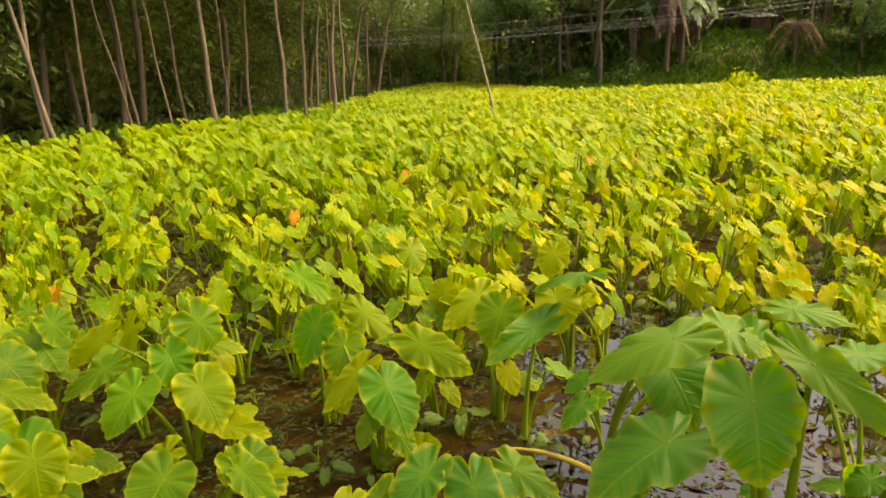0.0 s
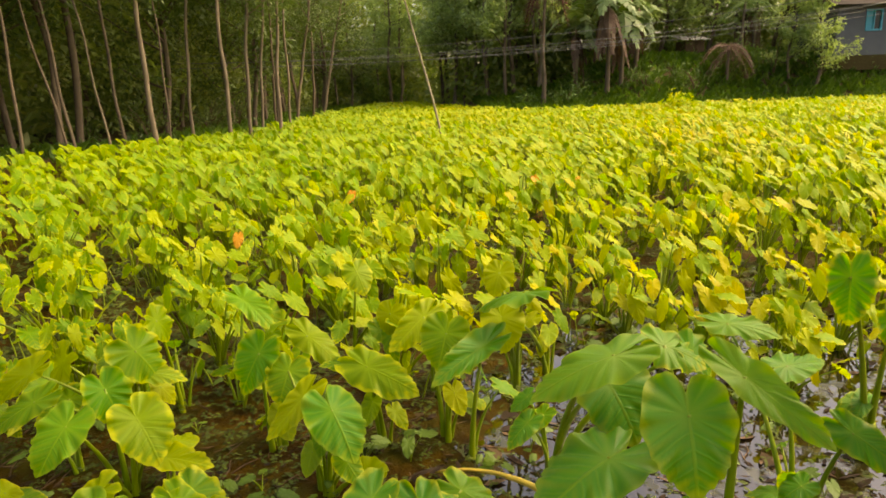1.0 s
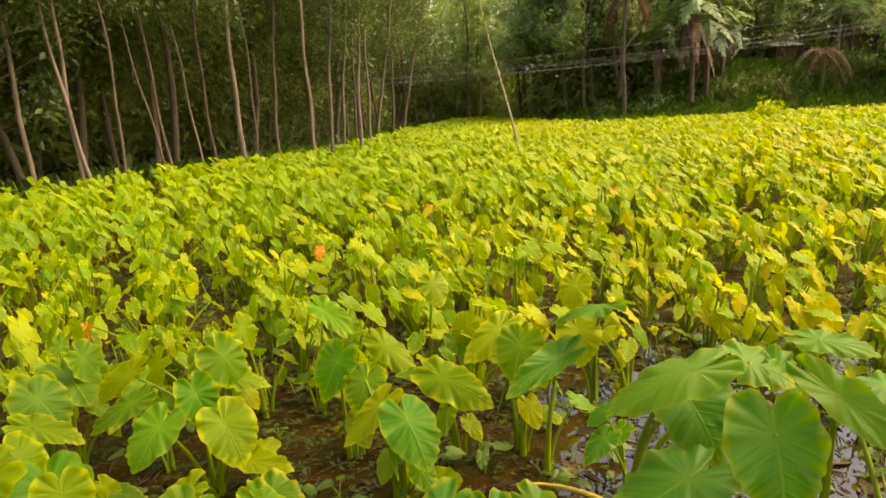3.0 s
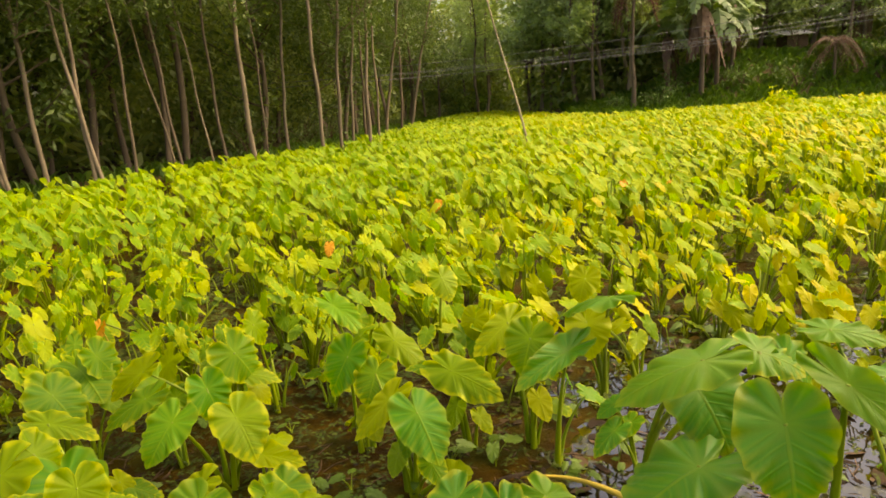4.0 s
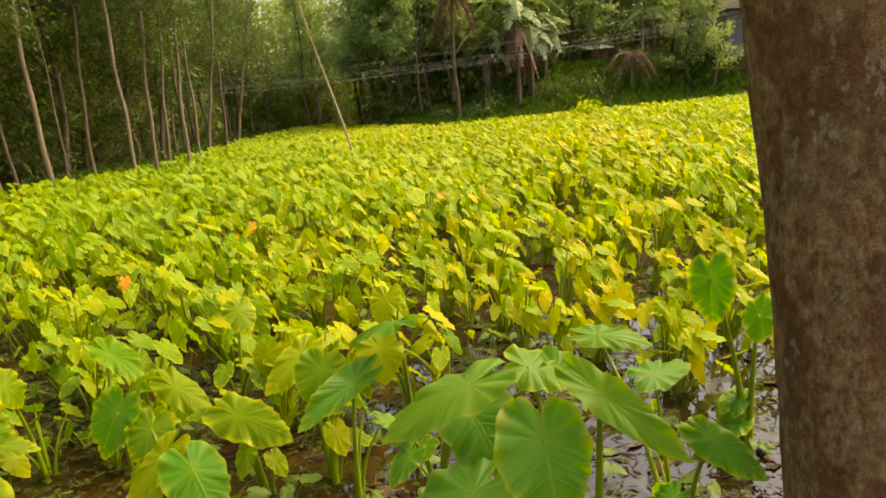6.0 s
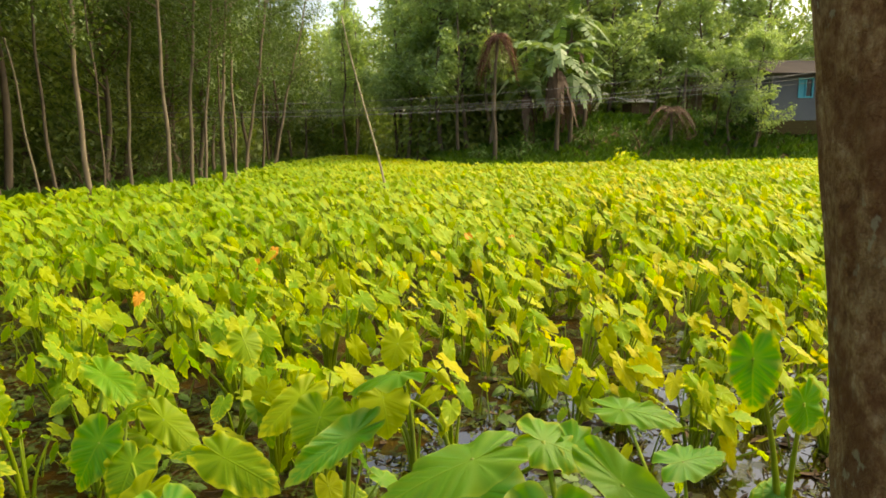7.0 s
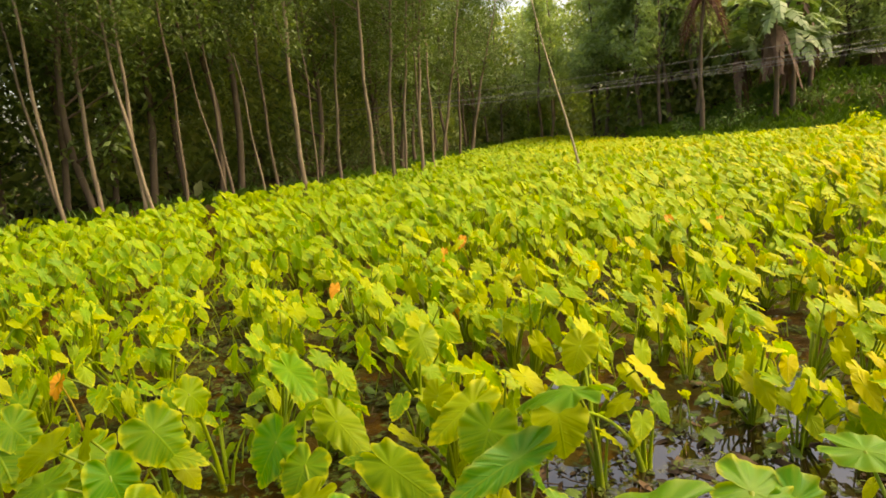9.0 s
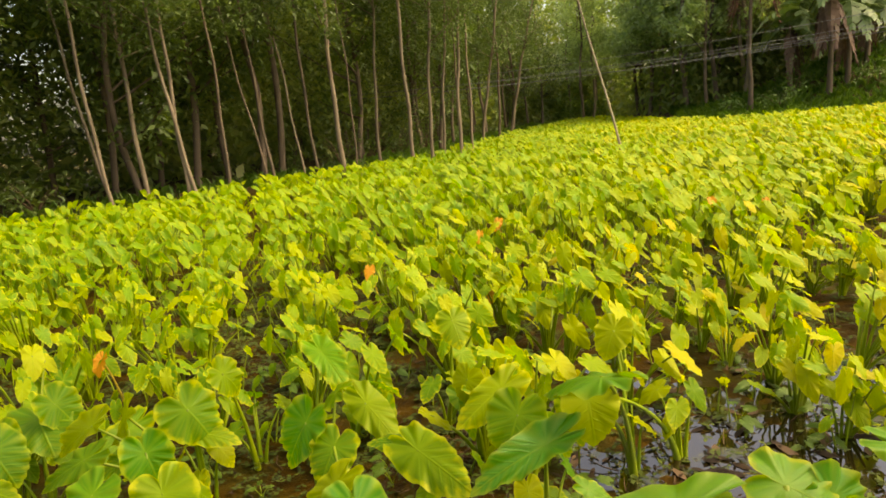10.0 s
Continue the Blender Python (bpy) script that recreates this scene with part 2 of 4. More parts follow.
M_SOIL = ground_mat()
_w = Net("muddy_water")
_p = _w.pos()
_scum = _w.step(_w.noise(5.0, 5.0, _p), 0.54, 0.63)
_c = _w.mix(_scum, (0.016, 0.010, 0.003), (0.035, 0.034, 0.008))
_r = _w.math("ADD", 0.03, _w.math("MULTIPLY", _scum, 0.25))
M_WATER = _w.done(_w.solid(_c, _r, _w.bump(_w.noise(11.0, 2.0, _p), 0.10, 0.01), 1.0))


def stained(name, a, b, scale=1.5, rough=0.8, metal=0.0):
    net = Net(name)
    n1, n2 = net.noise(scale, 4.0, net.pos()), net.noise(scale * 14, 3.0, net.pos())
    c = net.mix(net.math("ADD", net.math("MULTIPLY", n1, 0.7), net.math("MULTIPLY", n2, 0.3)), a, b)
    return net.done(net.solid(c, rough, net.bump(n2, 0.2, 0.01), 0.3, metal))


M_WALL = stained("weathered_blue_grey_wall", (0.055, 0.065, 0.075), (0.12, 0.13, 0.14))
M_TIN = stained("rusty_tin", (0.03, 0.022, 0.018), (0.075, 0.06, 0.05), 1.2, 0.8, 0.0)
M_TIN_PALE = stained("bleached_tin", (0.30, 0.28, 0.27), (0.52, 0.50, 0.48), 1.2, 0.5)
M_TEAL = stained("teal_paint", (0.02, 0.22, 0.30), (0.04, 0.33, 0.42), 3.0, 0.5)
M_GLASS = stained("dark_pane", (0.02, 0.03, 0.035), (0.04, 0.05, 0.055), 2.0, 0.15)
M_CABLE = stained("grey_cable", (0.10, 0.10, 0.10), (0.19, 0.19, 0.19), 1.0, 0.5)
M_TWIG = stained("dead_stalk", (0.04, 0.022, 0.010), (0.14, 0.085, 0.04), 6.0, 0.8)
M_LITTER = plain_leaf("dead_leaf_litter", [(0.0, (0.010, 0.005, 0.002)), (0.6, (0.024, 0.012, 0.003)), (1.0, (0.060, 0.034, 0.010))], 0.1, 0.95)

# ---- mesh helpers ----


def mesh_of(name, verts, faces, mats=(), uv=None, rim=None, slots=None, smooth=True):
    me = bpy.data.meshes.new(name)
    me.from_pydata([tuple(v) for v in verts], [], [tuple(f) for f in faces])
    for m in mats:
        me.materials.append(m)
    loops = np.zeros(len(me.loops), dtype=np.int32)
    me.loops.foreach_get("vertex_index", loops)
    for layer, data in (("blade", uv), ("rim", rim)):
        if data is not None:
            lay = me.uv_layers.new(name=layer)
            lay.data.foreach_set("uv", np.asarray(data, dtype=np.float32)[loops].ravel())
    if slots is not None:
        me.polygons.foreach_set("material_index", np.asarray(slots, dtype=np.int32))
    if smooth:
        me.polygons.foreach_set("use_smooth", np.ones(len(me.polygons), dtype=bool))
    me.update()
    return me


def part(name, mesh, parent, label="", m=None):
    ob = new(name, mesh)
    ob.parent = parent
    if m is not None:
        ob.matrix_basis = m
    return tagged(ob, label)


class Pile:
    """Gathers many small pieces into one mesh."""

    def __init__(self):
        self.v, self.f, self.uv, self.rim, self.s, self.n = [], [], [], [], [], 0

    def add(self, verts, faces, uv=None, rim=None, slot=0):
        verts = np.asarray(verts, dtype=float)
        self.v.append(verts)
        self.f.extend([tuple(i + self.n for i in f) for f in faces])
        self.uv.append(np.zeros((len(verts), 2)) if uv is None else uv)
        self.rim.append(np.zeros((len(verts), 2)) if rim is None else rim)
        self.s.extend([slot] * len(faces))
        self.n += len(verts)

    def mesh(self, name, mats):
        return mesh_of(name, np.concatenate(self.v), self.f, mats, np.concatenate(self.uv), np.concatenate(self.rim), self.s)


def tube(points, radii, sides=6, cap=True):
    """A tapered tube along points."""
    pts = [Vector(p) for p in points]
    verts, faces = [], []
    side = None
    for i, p in enumerate(pts):
        d = (pts[min(i + 1, len(pts) - 1)] - pts[max(i - 1, 0)]).normalized()
        if side is None:
            side = d.orthogonal().normalized()
        side = (side - d * side.dot(d)).normalized()
        up = d.cross(side)
        for k in range(sides):
            a = 2 * math.pi * k / sides
            verts.append(p + (side * math.cos(a) + up * math.sin(a)) * radii[i])
    for i in range(len(pts) - 1):
        for k in range(sides):
            k2 = (k + 1) % sides
            faces.append((i * sides + k, i * sides + k2, (i + 1) * sides + k2, (i + 1) * sides + k))
    if cap:
        faces.append(tuple(range((len(pts) - 1) * sides, len(pts) * sides)))
    return verts, faces


def bezier(a, b, c, n):
    a, b, c = Vector(a), Vector(b), Vector(c)
    return [a * (1 - t) ** 2 + b * 2 * t * (1 - t) + c * t * t for t in (i / n for i in range(n + 1))]


# ---- taro ----
RIM_ANGLES = [0, 4, 12, 24, 40, 60, 85, 110, 130, 146, 158, 167, 174, 180]
RIM_RADII = [1.0, 0.955, 0.885, 0.785, 0.685, 0.61, 0.565, 0.56, 0.575, 0.58, 0.555, 0.47, 0.34, 0.25]
HALF_TURN = [0, 12, 28, 48, 72, 98, 124, 144, 158, 170, 180]


def turns(around):
    """Angles round the rim, closer together at the tip and the notch."""
    half = np.interp(np.linspace(0, 10, around // 2 + 1), range(11), HALF_TURN)
    return list(half) + [360 - a for a in half[-2:0:-1]]


def blade(rings, around, seed, wave=1.0, ribs=1.0, narrow=1.0):
    """A heart-shaped taro blade: origin where the stalk meets it, tip at y = 1, about 1 wide. Ribs leave the midrib, those of the lobes fan out."""
    rng = random.Random(seed)
    ph, bend, fold = rng.uniform(0, 6), rng.uniform(0.04, 0.26), rng.uniform(-0.12, 0.30)
    twist, side, curl = rng.uniform(-0.25, 0.25), rng.uniform(-0.12, 0.12), rng.uniform(-0.30, 0.10)
    slim, skew = narrow * rng.uniform(0.84, 0.98), rng.uniform(-0.08, 0.08)
    lop = rng.uniform(-0.06, 0.06)
    verts, rim, faces = [(0, 0, 0)], [(0, 0)], []
    for i in range(1, rings + 1):
        t = i / rings
        for a in turns(around):
            th = min(a, 360 - a)
            r = np.interp(th, RIM_ANGLES, RIM_RADII) * (1 + (lop if a < 180 else -lop) * min(1, th / 60))
            x, y = r * math.sin(radians(a)), r * math.cos(radians(a))
            c = 5 * max(y - 0.7 * abs(x), 0) - 1.2 * max(radians(th) - 0.96, 0)
            r *= t * (1 - 0.018 * wave * ribs * t * math.cos(6.283 * c) * min(1, th / 15))
            x, y = r * math.sin(radians(a)) * slim, r * math.cos(radians(a))
            ax = abs(x)
            c = 5 * max(y - 0.7 * ax, 0) - 1.2 * max(math.atan2(ax, y) - 0.96, 0)
            z = fold * ax * (1 - 0.6 * y) + (1.6 * bend * y * (1 - y) if y > 0 else 1.1 * bend * y) + twist * x * y + side * x
            z += curl * ax * ax * 1.6
            z += wave * t ** 3 * (0.030 * math.sin(a * 0.105 + ph) + 0.024 * math.sin(a * 0.21 + 2 * ph)) * min(1, th / 20)
            z -= wave * ribs * (0.019 if c > 0 else 0.010) * t ** 1.6 * min(1.0, ax * 5) * math.cos(6.283 * c)
            verts.append((x + skew * y * y, y, z))
            rim.append((a / 360, t))
    for k in range(around):
        k2 = (k + 1) % around
        faces.append((0, 1 + k2, 1 + k))
        for i in range(1, rings):
            p, q = 1 + (i - 1) * around, 1 + i * around
            faces.append((p + k, p + k2, q + k2, q + k))
    verts = np.array(verts)
    return verts, [f[::-1] for f in faces], verts[:, :2].copy(), np.array(rim)


def facing(at, tip, up, width):
    """The pose of a blade at a point, with its tip at another, its face turned towards up."""
    at, tip = Vector(at), Vector(tip)
    y = tip - at
    length = y.length
    y.normalize()
    z = Vector(up)
    z = (z - y * z.dot(y)).normalized()
    x = y.cross(z)
    m = Matrix((x * width, y * length, z * (length + width) / 2)).transposed().to_4x4()
    m.translation = at
    return m


def plant_plan(rng, tall=1.0, count=None):
    """Leaves of one plant: stalk points and the blade's pose, all from the plant's base."""
    leaves = []
    count = count or rng.randint(11, 13)
    for i in range(count):
        az = rng.gauss(radians(-40), radians(55)) if rng.random() < 0.75 else rng.uniform(0, 6.28)
        out = Vector((math.cos(az), math.sin(az), 0))
        young = i == 0
        reach = rng.uniform(0.02, 0.06) if young else rng.uniform(0.08, 0.33)
        z = tall * (rng.uniform(0.46, 0.60) if i < count - 6 else rng.uniform(0.20, 0.46))
        foot = out * 0.025
        top = out * reach + Vector((rng.uniform(-0.03, 0.03), rng.uniform(-0.03, 0.03), z))
        stalk = bezier(foot, foot + Vector((0, 0, z * 0.6)) + out * reach * 0.25, top, 5)
        length = rng.uniform(0.11, 0.175) * (0.8 if young else 1.0) * (0.65 + 0.35 * tall)
        drop = radians(rng.uniform(20, 74))
        az2 = rng.gauss(radians(-18), radians(42)) if rng.random() < 0.8 else az
        way = Vector((math.cos(az2) * math.cos(drop), math.sin(az2) * math.cos(drop), -math.sin(drop)))
        up = Vector((rng.uniform(-0.6, 0.45), rng.uniform(-0.6, 0.25), 1))
        leaves.append((stalk, facing(top, top + way * length, up, length * rng.uniform(0.66, 0.90))))
    return leaves


HIGH = [blade(8, 96, s, 1.55) for s in range(12)]
MID = [blade(4, 52, 40 + s, 1.4, 1.0, 0.92) for s in range(10)]
NEXT = [blade(2, 36, 60 + s, 1.3, 0.9, 0.88) for s in range(6)]
LOW = [blade(2, 18, 80 + s, 1.0, 0.0, 0.85) for s in range(6)]
FAR = [blade(1, 12, 120 + s, 0.8, 0.0, 0.85) for s in range(5)]
LEAF_MESH = {}


def leaf_mesh(level, k, mat):
    key = (level, k, mat.name)
    if key not in LEAF_MESH:
        v, f, uv, rim = (HIGH if level == "high" else MID)[k]
        LEAF_MESH[key] = mesh_of("taro_blade", v, f, [mat], uv, rim)
    return LEAF_MESH[key]


def stalk_mesh(points, r0, r1, mat, sides=6):
    n = len(points) - 1
    v, f = tube(points, [r0 + (r1 - r0) * (i / n) ** 0.6 for i in range(n + 1)], sides)
    return mesh_of("taro_stalk", v, f, [mat])


# ---- outline of the field ----


def left_edge(y):
    return float(np.interp(y, [0, 8, 12, 16, 20, 24, 30, 40, 55, 62], [-12.6, -12.2, -10.6, -8.9, -6.6, -5.3, -5.0, -4.8, -3.6, -2.5]))


def far_edge(x):
    return float(np.interp(x, [-6, 0, 2, 4, 5.6, 12, 40], [62, 60, 51, 40, 33.6, 34.8, 35.5]))


def near_edge(x):
    return float(np.interp(x, [-30, 0.4, 1.0, 1.6, 3.0, 6.0, 40], [1.25, 1.25, 1.45, 1.7, 1.6, 1.5, 1.5]))


def field_depth(x, y):
    """How far inside the field a point lies; below 0 outside it."""
    return min(x - left_edge(y), far_edge(x) - y, y - near_edge(x))


def soft(v, a, b):
    t = min(max((v - a) / (b - a), 0), 1)
    return t * t * (3 - 2 * t)


def ground_height(x, y):
    d = field_depth(x, y)
    n1 = noise.noise((x * 0.9, y * 0.9, 0.3))
    n2 = noise.noise((x * 4.0, y * 4.0, 1.7))
    n3 = noise.noise((x * 13.0, y * 13.0, 4.1))
    z = -0.016 + 0.022 * n1 + 0.020 * n2 + 0.015 * n3 + 0.030 * soft(-x, -0.9, 0.2) + 0.022 * soft(y, 3.6, 5.0) * soft(x, -0.5, 0.5) - 0.010 * soft(x, 0.2, 1.2) * soft(-y, -4.5, -3.5)
    out = soft(-d, -0.15, 0.7)
    z += out * (0.24 + 0.05 * noise.noise((x * 0.5, y * 0.5, 7)))
    slope = soft(y - far_edge(x), 0.2, 7.0) * soft(x, 5.5, 14) if y > 30 else 0
    z += slope * (2.2 + 0.35 * noise.noise((x * 0.25, y * 0.25, 2)))
    if y > 30:
        z += 0.5 * soft(y - far_edge(x), 0.5, 8) * soft(x, 1, 6)
    return z


def axis_steps(dense_lo, dense_hi, step, mid_lo, mid_hi, mid, outer):
    a = list(np.arange(dense_lo, dense_hi, step))
    b = list(np.arange(mid_lo, dense_lo, mid))
    c = list(np.arange(dense_hi, mid_hi, mid))
    return [-v for v in reversed(outer)] + b + a + c + list(outer) if mid_lo < 0 else b + a + c + list(outer)


def build_ground():
    xs = axis_steps(-4.2, 4.2, 0.06, -26, 36, 0.7, [44, 60, 90, 160, 400, 1500])
    ys = [-1500, -400, -160, -80, -40, -20, -10, -6, -4, -2.5, -1.5, -0.8, -0.3, 0.2, 0.6] + list(np.arange(0.9, 8.0, 0.06)) + list(np.arange(8.0, 66, 0.7)) + [72, 84, 110, 180, 400, 1500]
    verts = [(x, y, ground_height(x, y)) for y in ys for x in xs]
    w = len(xs)
    faces = [(j * w + i, j * w + i + 1, (j + 1) * w + i + 1, (j + 1) * w + i) for j in range(len(ys) - 1) for i in range(w - 1)]
    tagged(new("ground", mesh_of("ground", verts, faces, [M_SOIL])), "wet brown mud and grassy soil of the field and its banks", "ground", kind="structure")
    wx, wy = [-12.5, -6, -3, -1, 1, 3, 6, 14, 30], [1.0, 2, 4, 8, 16, 30, 50]
    verts = [(x, y, 0.0) for y in wy for x in wx]
    w = len(wx)
    faces = [(j * w + i, j * w + i + 1, (j + 1) * w + i + 1, (j + 1) * w + i) for j in range(len(wy) - 1) for i in range(w - 1)]
    tagged(new("water", mesh_of("water", verts, faces, [M_WATER])), "still muddy water between the plants, reflecting the sky", "water", kind="structure")


build_ground()

# ---- plants by the bank, leaf by leaf ----
BANK_EYE = Vector((0.2, 0.3, 1.9))
used_high = [0]
STANDING = []


def bank_plant(base, leaves, mat, label, extra=0, thick=1.0):
    """A taro plant with leaves of known place: (joint, tip, width, lean of the face to the right)."""
    rng = random.Random(int(abs(base[0] * 1000 + base[1] * 77)))
    z0 = min(ground_height(*base), 0.0) - 0.02
    root = tagged(new("taro_plant"), label, "taro plant", "taro plants in the field")
    root.location = (base[0], base[1], z0)
    STANDING.append(base)
    for joint, tip, width, lean, *own in leaves:
        j, t = Vector(joint) - root.location, Vector(tip) - root.location
        out = Vector((j.x, j.y, 0))
        foot = out.normalized() * 0.03 if out.length > 0.01 else Vector((0, 0, 0))
        stalk = bezier(foot, foot + Vector((0, 0, j.z * 0.55)) + out * 0.15, j, 8)
        length = (t - j).length
        t = j + (t - j) * max(1.0, 0.86 * width / length)
        face, blade_mat = own if own else (0.6, mat)
        up = (BANK_EYE - Vector(joint)).normalized() * face + Vector((lean, 0, 0.75))
        part("leaf_stalk", stalk_mesh(stalk, 0.019 * thick, 0.005 * thick, M_STALK, 8), root)
        used_high[0] += 1
        part("leaf_blade", leaf_mesh("high", used_high[0] * 5 % 12, blade_mat), root, "", facing(j, t, up, width))
    for _ in range(extra + 1):
        a = rng.uniform(0, 6.28)
        reach, h = rng.uniform(0.05, 0.16), rng.uniform(0.18, 0.40)
        out = Vector((math.cos(a), math.sin(a), 0))
        tip = out * reach + Vector((0, 0, h))
        part("leaf_stalk", stalk_mesh(bezier(out * 0.02, Vector((0, 0, h * 0.6)) + out * 0.03, tip, 6), 0.014, 0.004, M_STALK, 6), root)
        ln, drop = rng.uniform(0.09, 0.15), rng.uniform(0.3, 1.1)
        way = Vector((math.cos(a) * math.cos(drop), math.sin(a) * math.cos(drop), -math.sin(drop))) * ln
        part("leaf_blade", leaf_mesh("mid", rng.randrange(8), mat), root, "", facing(tip, tip + way, (rng.uniform(-0.3, 0.3), -0.4, 1), ln * rng.uniform(0.8, 1.0)))
    return root


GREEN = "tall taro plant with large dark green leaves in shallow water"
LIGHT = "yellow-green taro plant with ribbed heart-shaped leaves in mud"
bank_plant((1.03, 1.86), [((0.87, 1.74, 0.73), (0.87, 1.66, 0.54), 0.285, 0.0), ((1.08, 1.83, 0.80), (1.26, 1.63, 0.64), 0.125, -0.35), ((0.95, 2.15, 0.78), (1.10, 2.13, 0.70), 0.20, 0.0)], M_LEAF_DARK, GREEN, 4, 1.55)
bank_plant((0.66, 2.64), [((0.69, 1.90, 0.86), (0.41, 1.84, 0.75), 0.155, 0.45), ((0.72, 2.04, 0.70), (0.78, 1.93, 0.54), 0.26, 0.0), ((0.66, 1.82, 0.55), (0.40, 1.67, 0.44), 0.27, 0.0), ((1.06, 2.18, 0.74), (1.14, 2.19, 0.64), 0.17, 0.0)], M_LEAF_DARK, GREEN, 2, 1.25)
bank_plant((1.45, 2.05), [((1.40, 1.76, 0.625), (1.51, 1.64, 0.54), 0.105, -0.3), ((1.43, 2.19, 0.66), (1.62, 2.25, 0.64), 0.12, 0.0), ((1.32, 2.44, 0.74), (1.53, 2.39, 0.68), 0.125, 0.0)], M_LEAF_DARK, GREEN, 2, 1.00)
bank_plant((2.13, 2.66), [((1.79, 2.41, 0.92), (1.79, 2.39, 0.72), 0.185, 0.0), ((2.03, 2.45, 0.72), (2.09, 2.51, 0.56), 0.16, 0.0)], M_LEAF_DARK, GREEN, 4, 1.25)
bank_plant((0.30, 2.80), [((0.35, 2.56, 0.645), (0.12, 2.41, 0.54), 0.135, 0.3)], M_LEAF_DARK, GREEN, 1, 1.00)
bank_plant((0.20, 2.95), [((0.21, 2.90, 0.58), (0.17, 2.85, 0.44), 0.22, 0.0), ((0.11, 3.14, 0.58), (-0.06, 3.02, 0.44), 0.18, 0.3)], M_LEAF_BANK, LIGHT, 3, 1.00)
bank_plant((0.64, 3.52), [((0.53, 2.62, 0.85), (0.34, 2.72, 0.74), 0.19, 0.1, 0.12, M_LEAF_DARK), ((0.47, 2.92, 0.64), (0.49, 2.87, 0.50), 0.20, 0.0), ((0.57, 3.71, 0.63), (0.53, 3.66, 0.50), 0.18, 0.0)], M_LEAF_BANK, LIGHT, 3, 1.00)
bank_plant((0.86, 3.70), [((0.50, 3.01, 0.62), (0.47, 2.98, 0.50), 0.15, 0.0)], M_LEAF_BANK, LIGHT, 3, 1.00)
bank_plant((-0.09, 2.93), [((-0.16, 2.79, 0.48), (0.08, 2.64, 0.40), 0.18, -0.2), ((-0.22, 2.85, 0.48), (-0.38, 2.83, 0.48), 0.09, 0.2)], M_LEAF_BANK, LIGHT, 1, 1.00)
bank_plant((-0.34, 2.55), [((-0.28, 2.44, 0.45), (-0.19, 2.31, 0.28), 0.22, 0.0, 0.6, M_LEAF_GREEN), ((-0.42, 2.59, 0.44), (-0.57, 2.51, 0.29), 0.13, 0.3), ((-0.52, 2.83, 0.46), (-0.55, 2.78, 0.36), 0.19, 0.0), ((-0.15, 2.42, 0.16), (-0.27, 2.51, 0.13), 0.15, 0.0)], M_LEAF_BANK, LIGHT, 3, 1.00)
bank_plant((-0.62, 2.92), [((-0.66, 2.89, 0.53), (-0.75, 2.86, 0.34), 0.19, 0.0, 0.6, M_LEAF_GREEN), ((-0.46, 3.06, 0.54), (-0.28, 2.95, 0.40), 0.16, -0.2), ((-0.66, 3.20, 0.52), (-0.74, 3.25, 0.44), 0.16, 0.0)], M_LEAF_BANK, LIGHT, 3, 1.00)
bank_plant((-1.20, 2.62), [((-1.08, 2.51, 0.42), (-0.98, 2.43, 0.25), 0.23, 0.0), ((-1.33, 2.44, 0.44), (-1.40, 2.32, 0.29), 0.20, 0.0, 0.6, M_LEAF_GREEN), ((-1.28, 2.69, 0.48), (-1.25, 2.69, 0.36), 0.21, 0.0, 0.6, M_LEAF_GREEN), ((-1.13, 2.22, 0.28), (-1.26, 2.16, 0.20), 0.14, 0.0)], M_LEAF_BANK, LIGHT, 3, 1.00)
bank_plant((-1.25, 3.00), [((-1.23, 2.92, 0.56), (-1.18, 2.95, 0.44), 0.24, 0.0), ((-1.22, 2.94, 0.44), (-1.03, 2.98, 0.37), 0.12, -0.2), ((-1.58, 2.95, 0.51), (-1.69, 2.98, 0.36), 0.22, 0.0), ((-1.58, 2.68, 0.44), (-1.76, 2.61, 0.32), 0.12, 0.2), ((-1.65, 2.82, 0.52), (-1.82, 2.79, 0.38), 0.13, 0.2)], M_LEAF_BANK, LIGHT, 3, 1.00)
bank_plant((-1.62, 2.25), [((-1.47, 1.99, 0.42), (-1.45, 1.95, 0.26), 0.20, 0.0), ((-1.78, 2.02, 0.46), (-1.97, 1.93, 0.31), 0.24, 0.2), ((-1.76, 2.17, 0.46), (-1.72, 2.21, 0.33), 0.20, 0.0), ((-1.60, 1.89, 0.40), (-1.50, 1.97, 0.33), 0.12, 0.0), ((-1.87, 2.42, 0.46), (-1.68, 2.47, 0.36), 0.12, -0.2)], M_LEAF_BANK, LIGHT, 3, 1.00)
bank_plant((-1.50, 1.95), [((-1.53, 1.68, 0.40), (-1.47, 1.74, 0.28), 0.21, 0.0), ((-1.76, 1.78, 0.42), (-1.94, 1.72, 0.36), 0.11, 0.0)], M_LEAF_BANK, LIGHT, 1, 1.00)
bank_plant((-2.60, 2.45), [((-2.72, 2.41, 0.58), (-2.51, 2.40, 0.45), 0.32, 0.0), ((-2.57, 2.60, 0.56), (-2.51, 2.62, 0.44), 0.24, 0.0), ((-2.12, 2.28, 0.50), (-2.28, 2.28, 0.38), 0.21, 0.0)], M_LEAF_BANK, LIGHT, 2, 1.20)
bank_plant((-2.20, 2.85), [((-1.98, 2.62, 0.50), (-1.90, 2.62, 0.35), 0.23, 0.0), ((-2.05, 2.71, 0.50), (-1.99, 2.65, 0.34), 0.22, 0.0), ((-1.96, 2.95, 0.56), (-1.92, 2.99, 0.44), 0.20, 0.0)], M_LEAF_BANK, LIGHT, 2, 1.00)
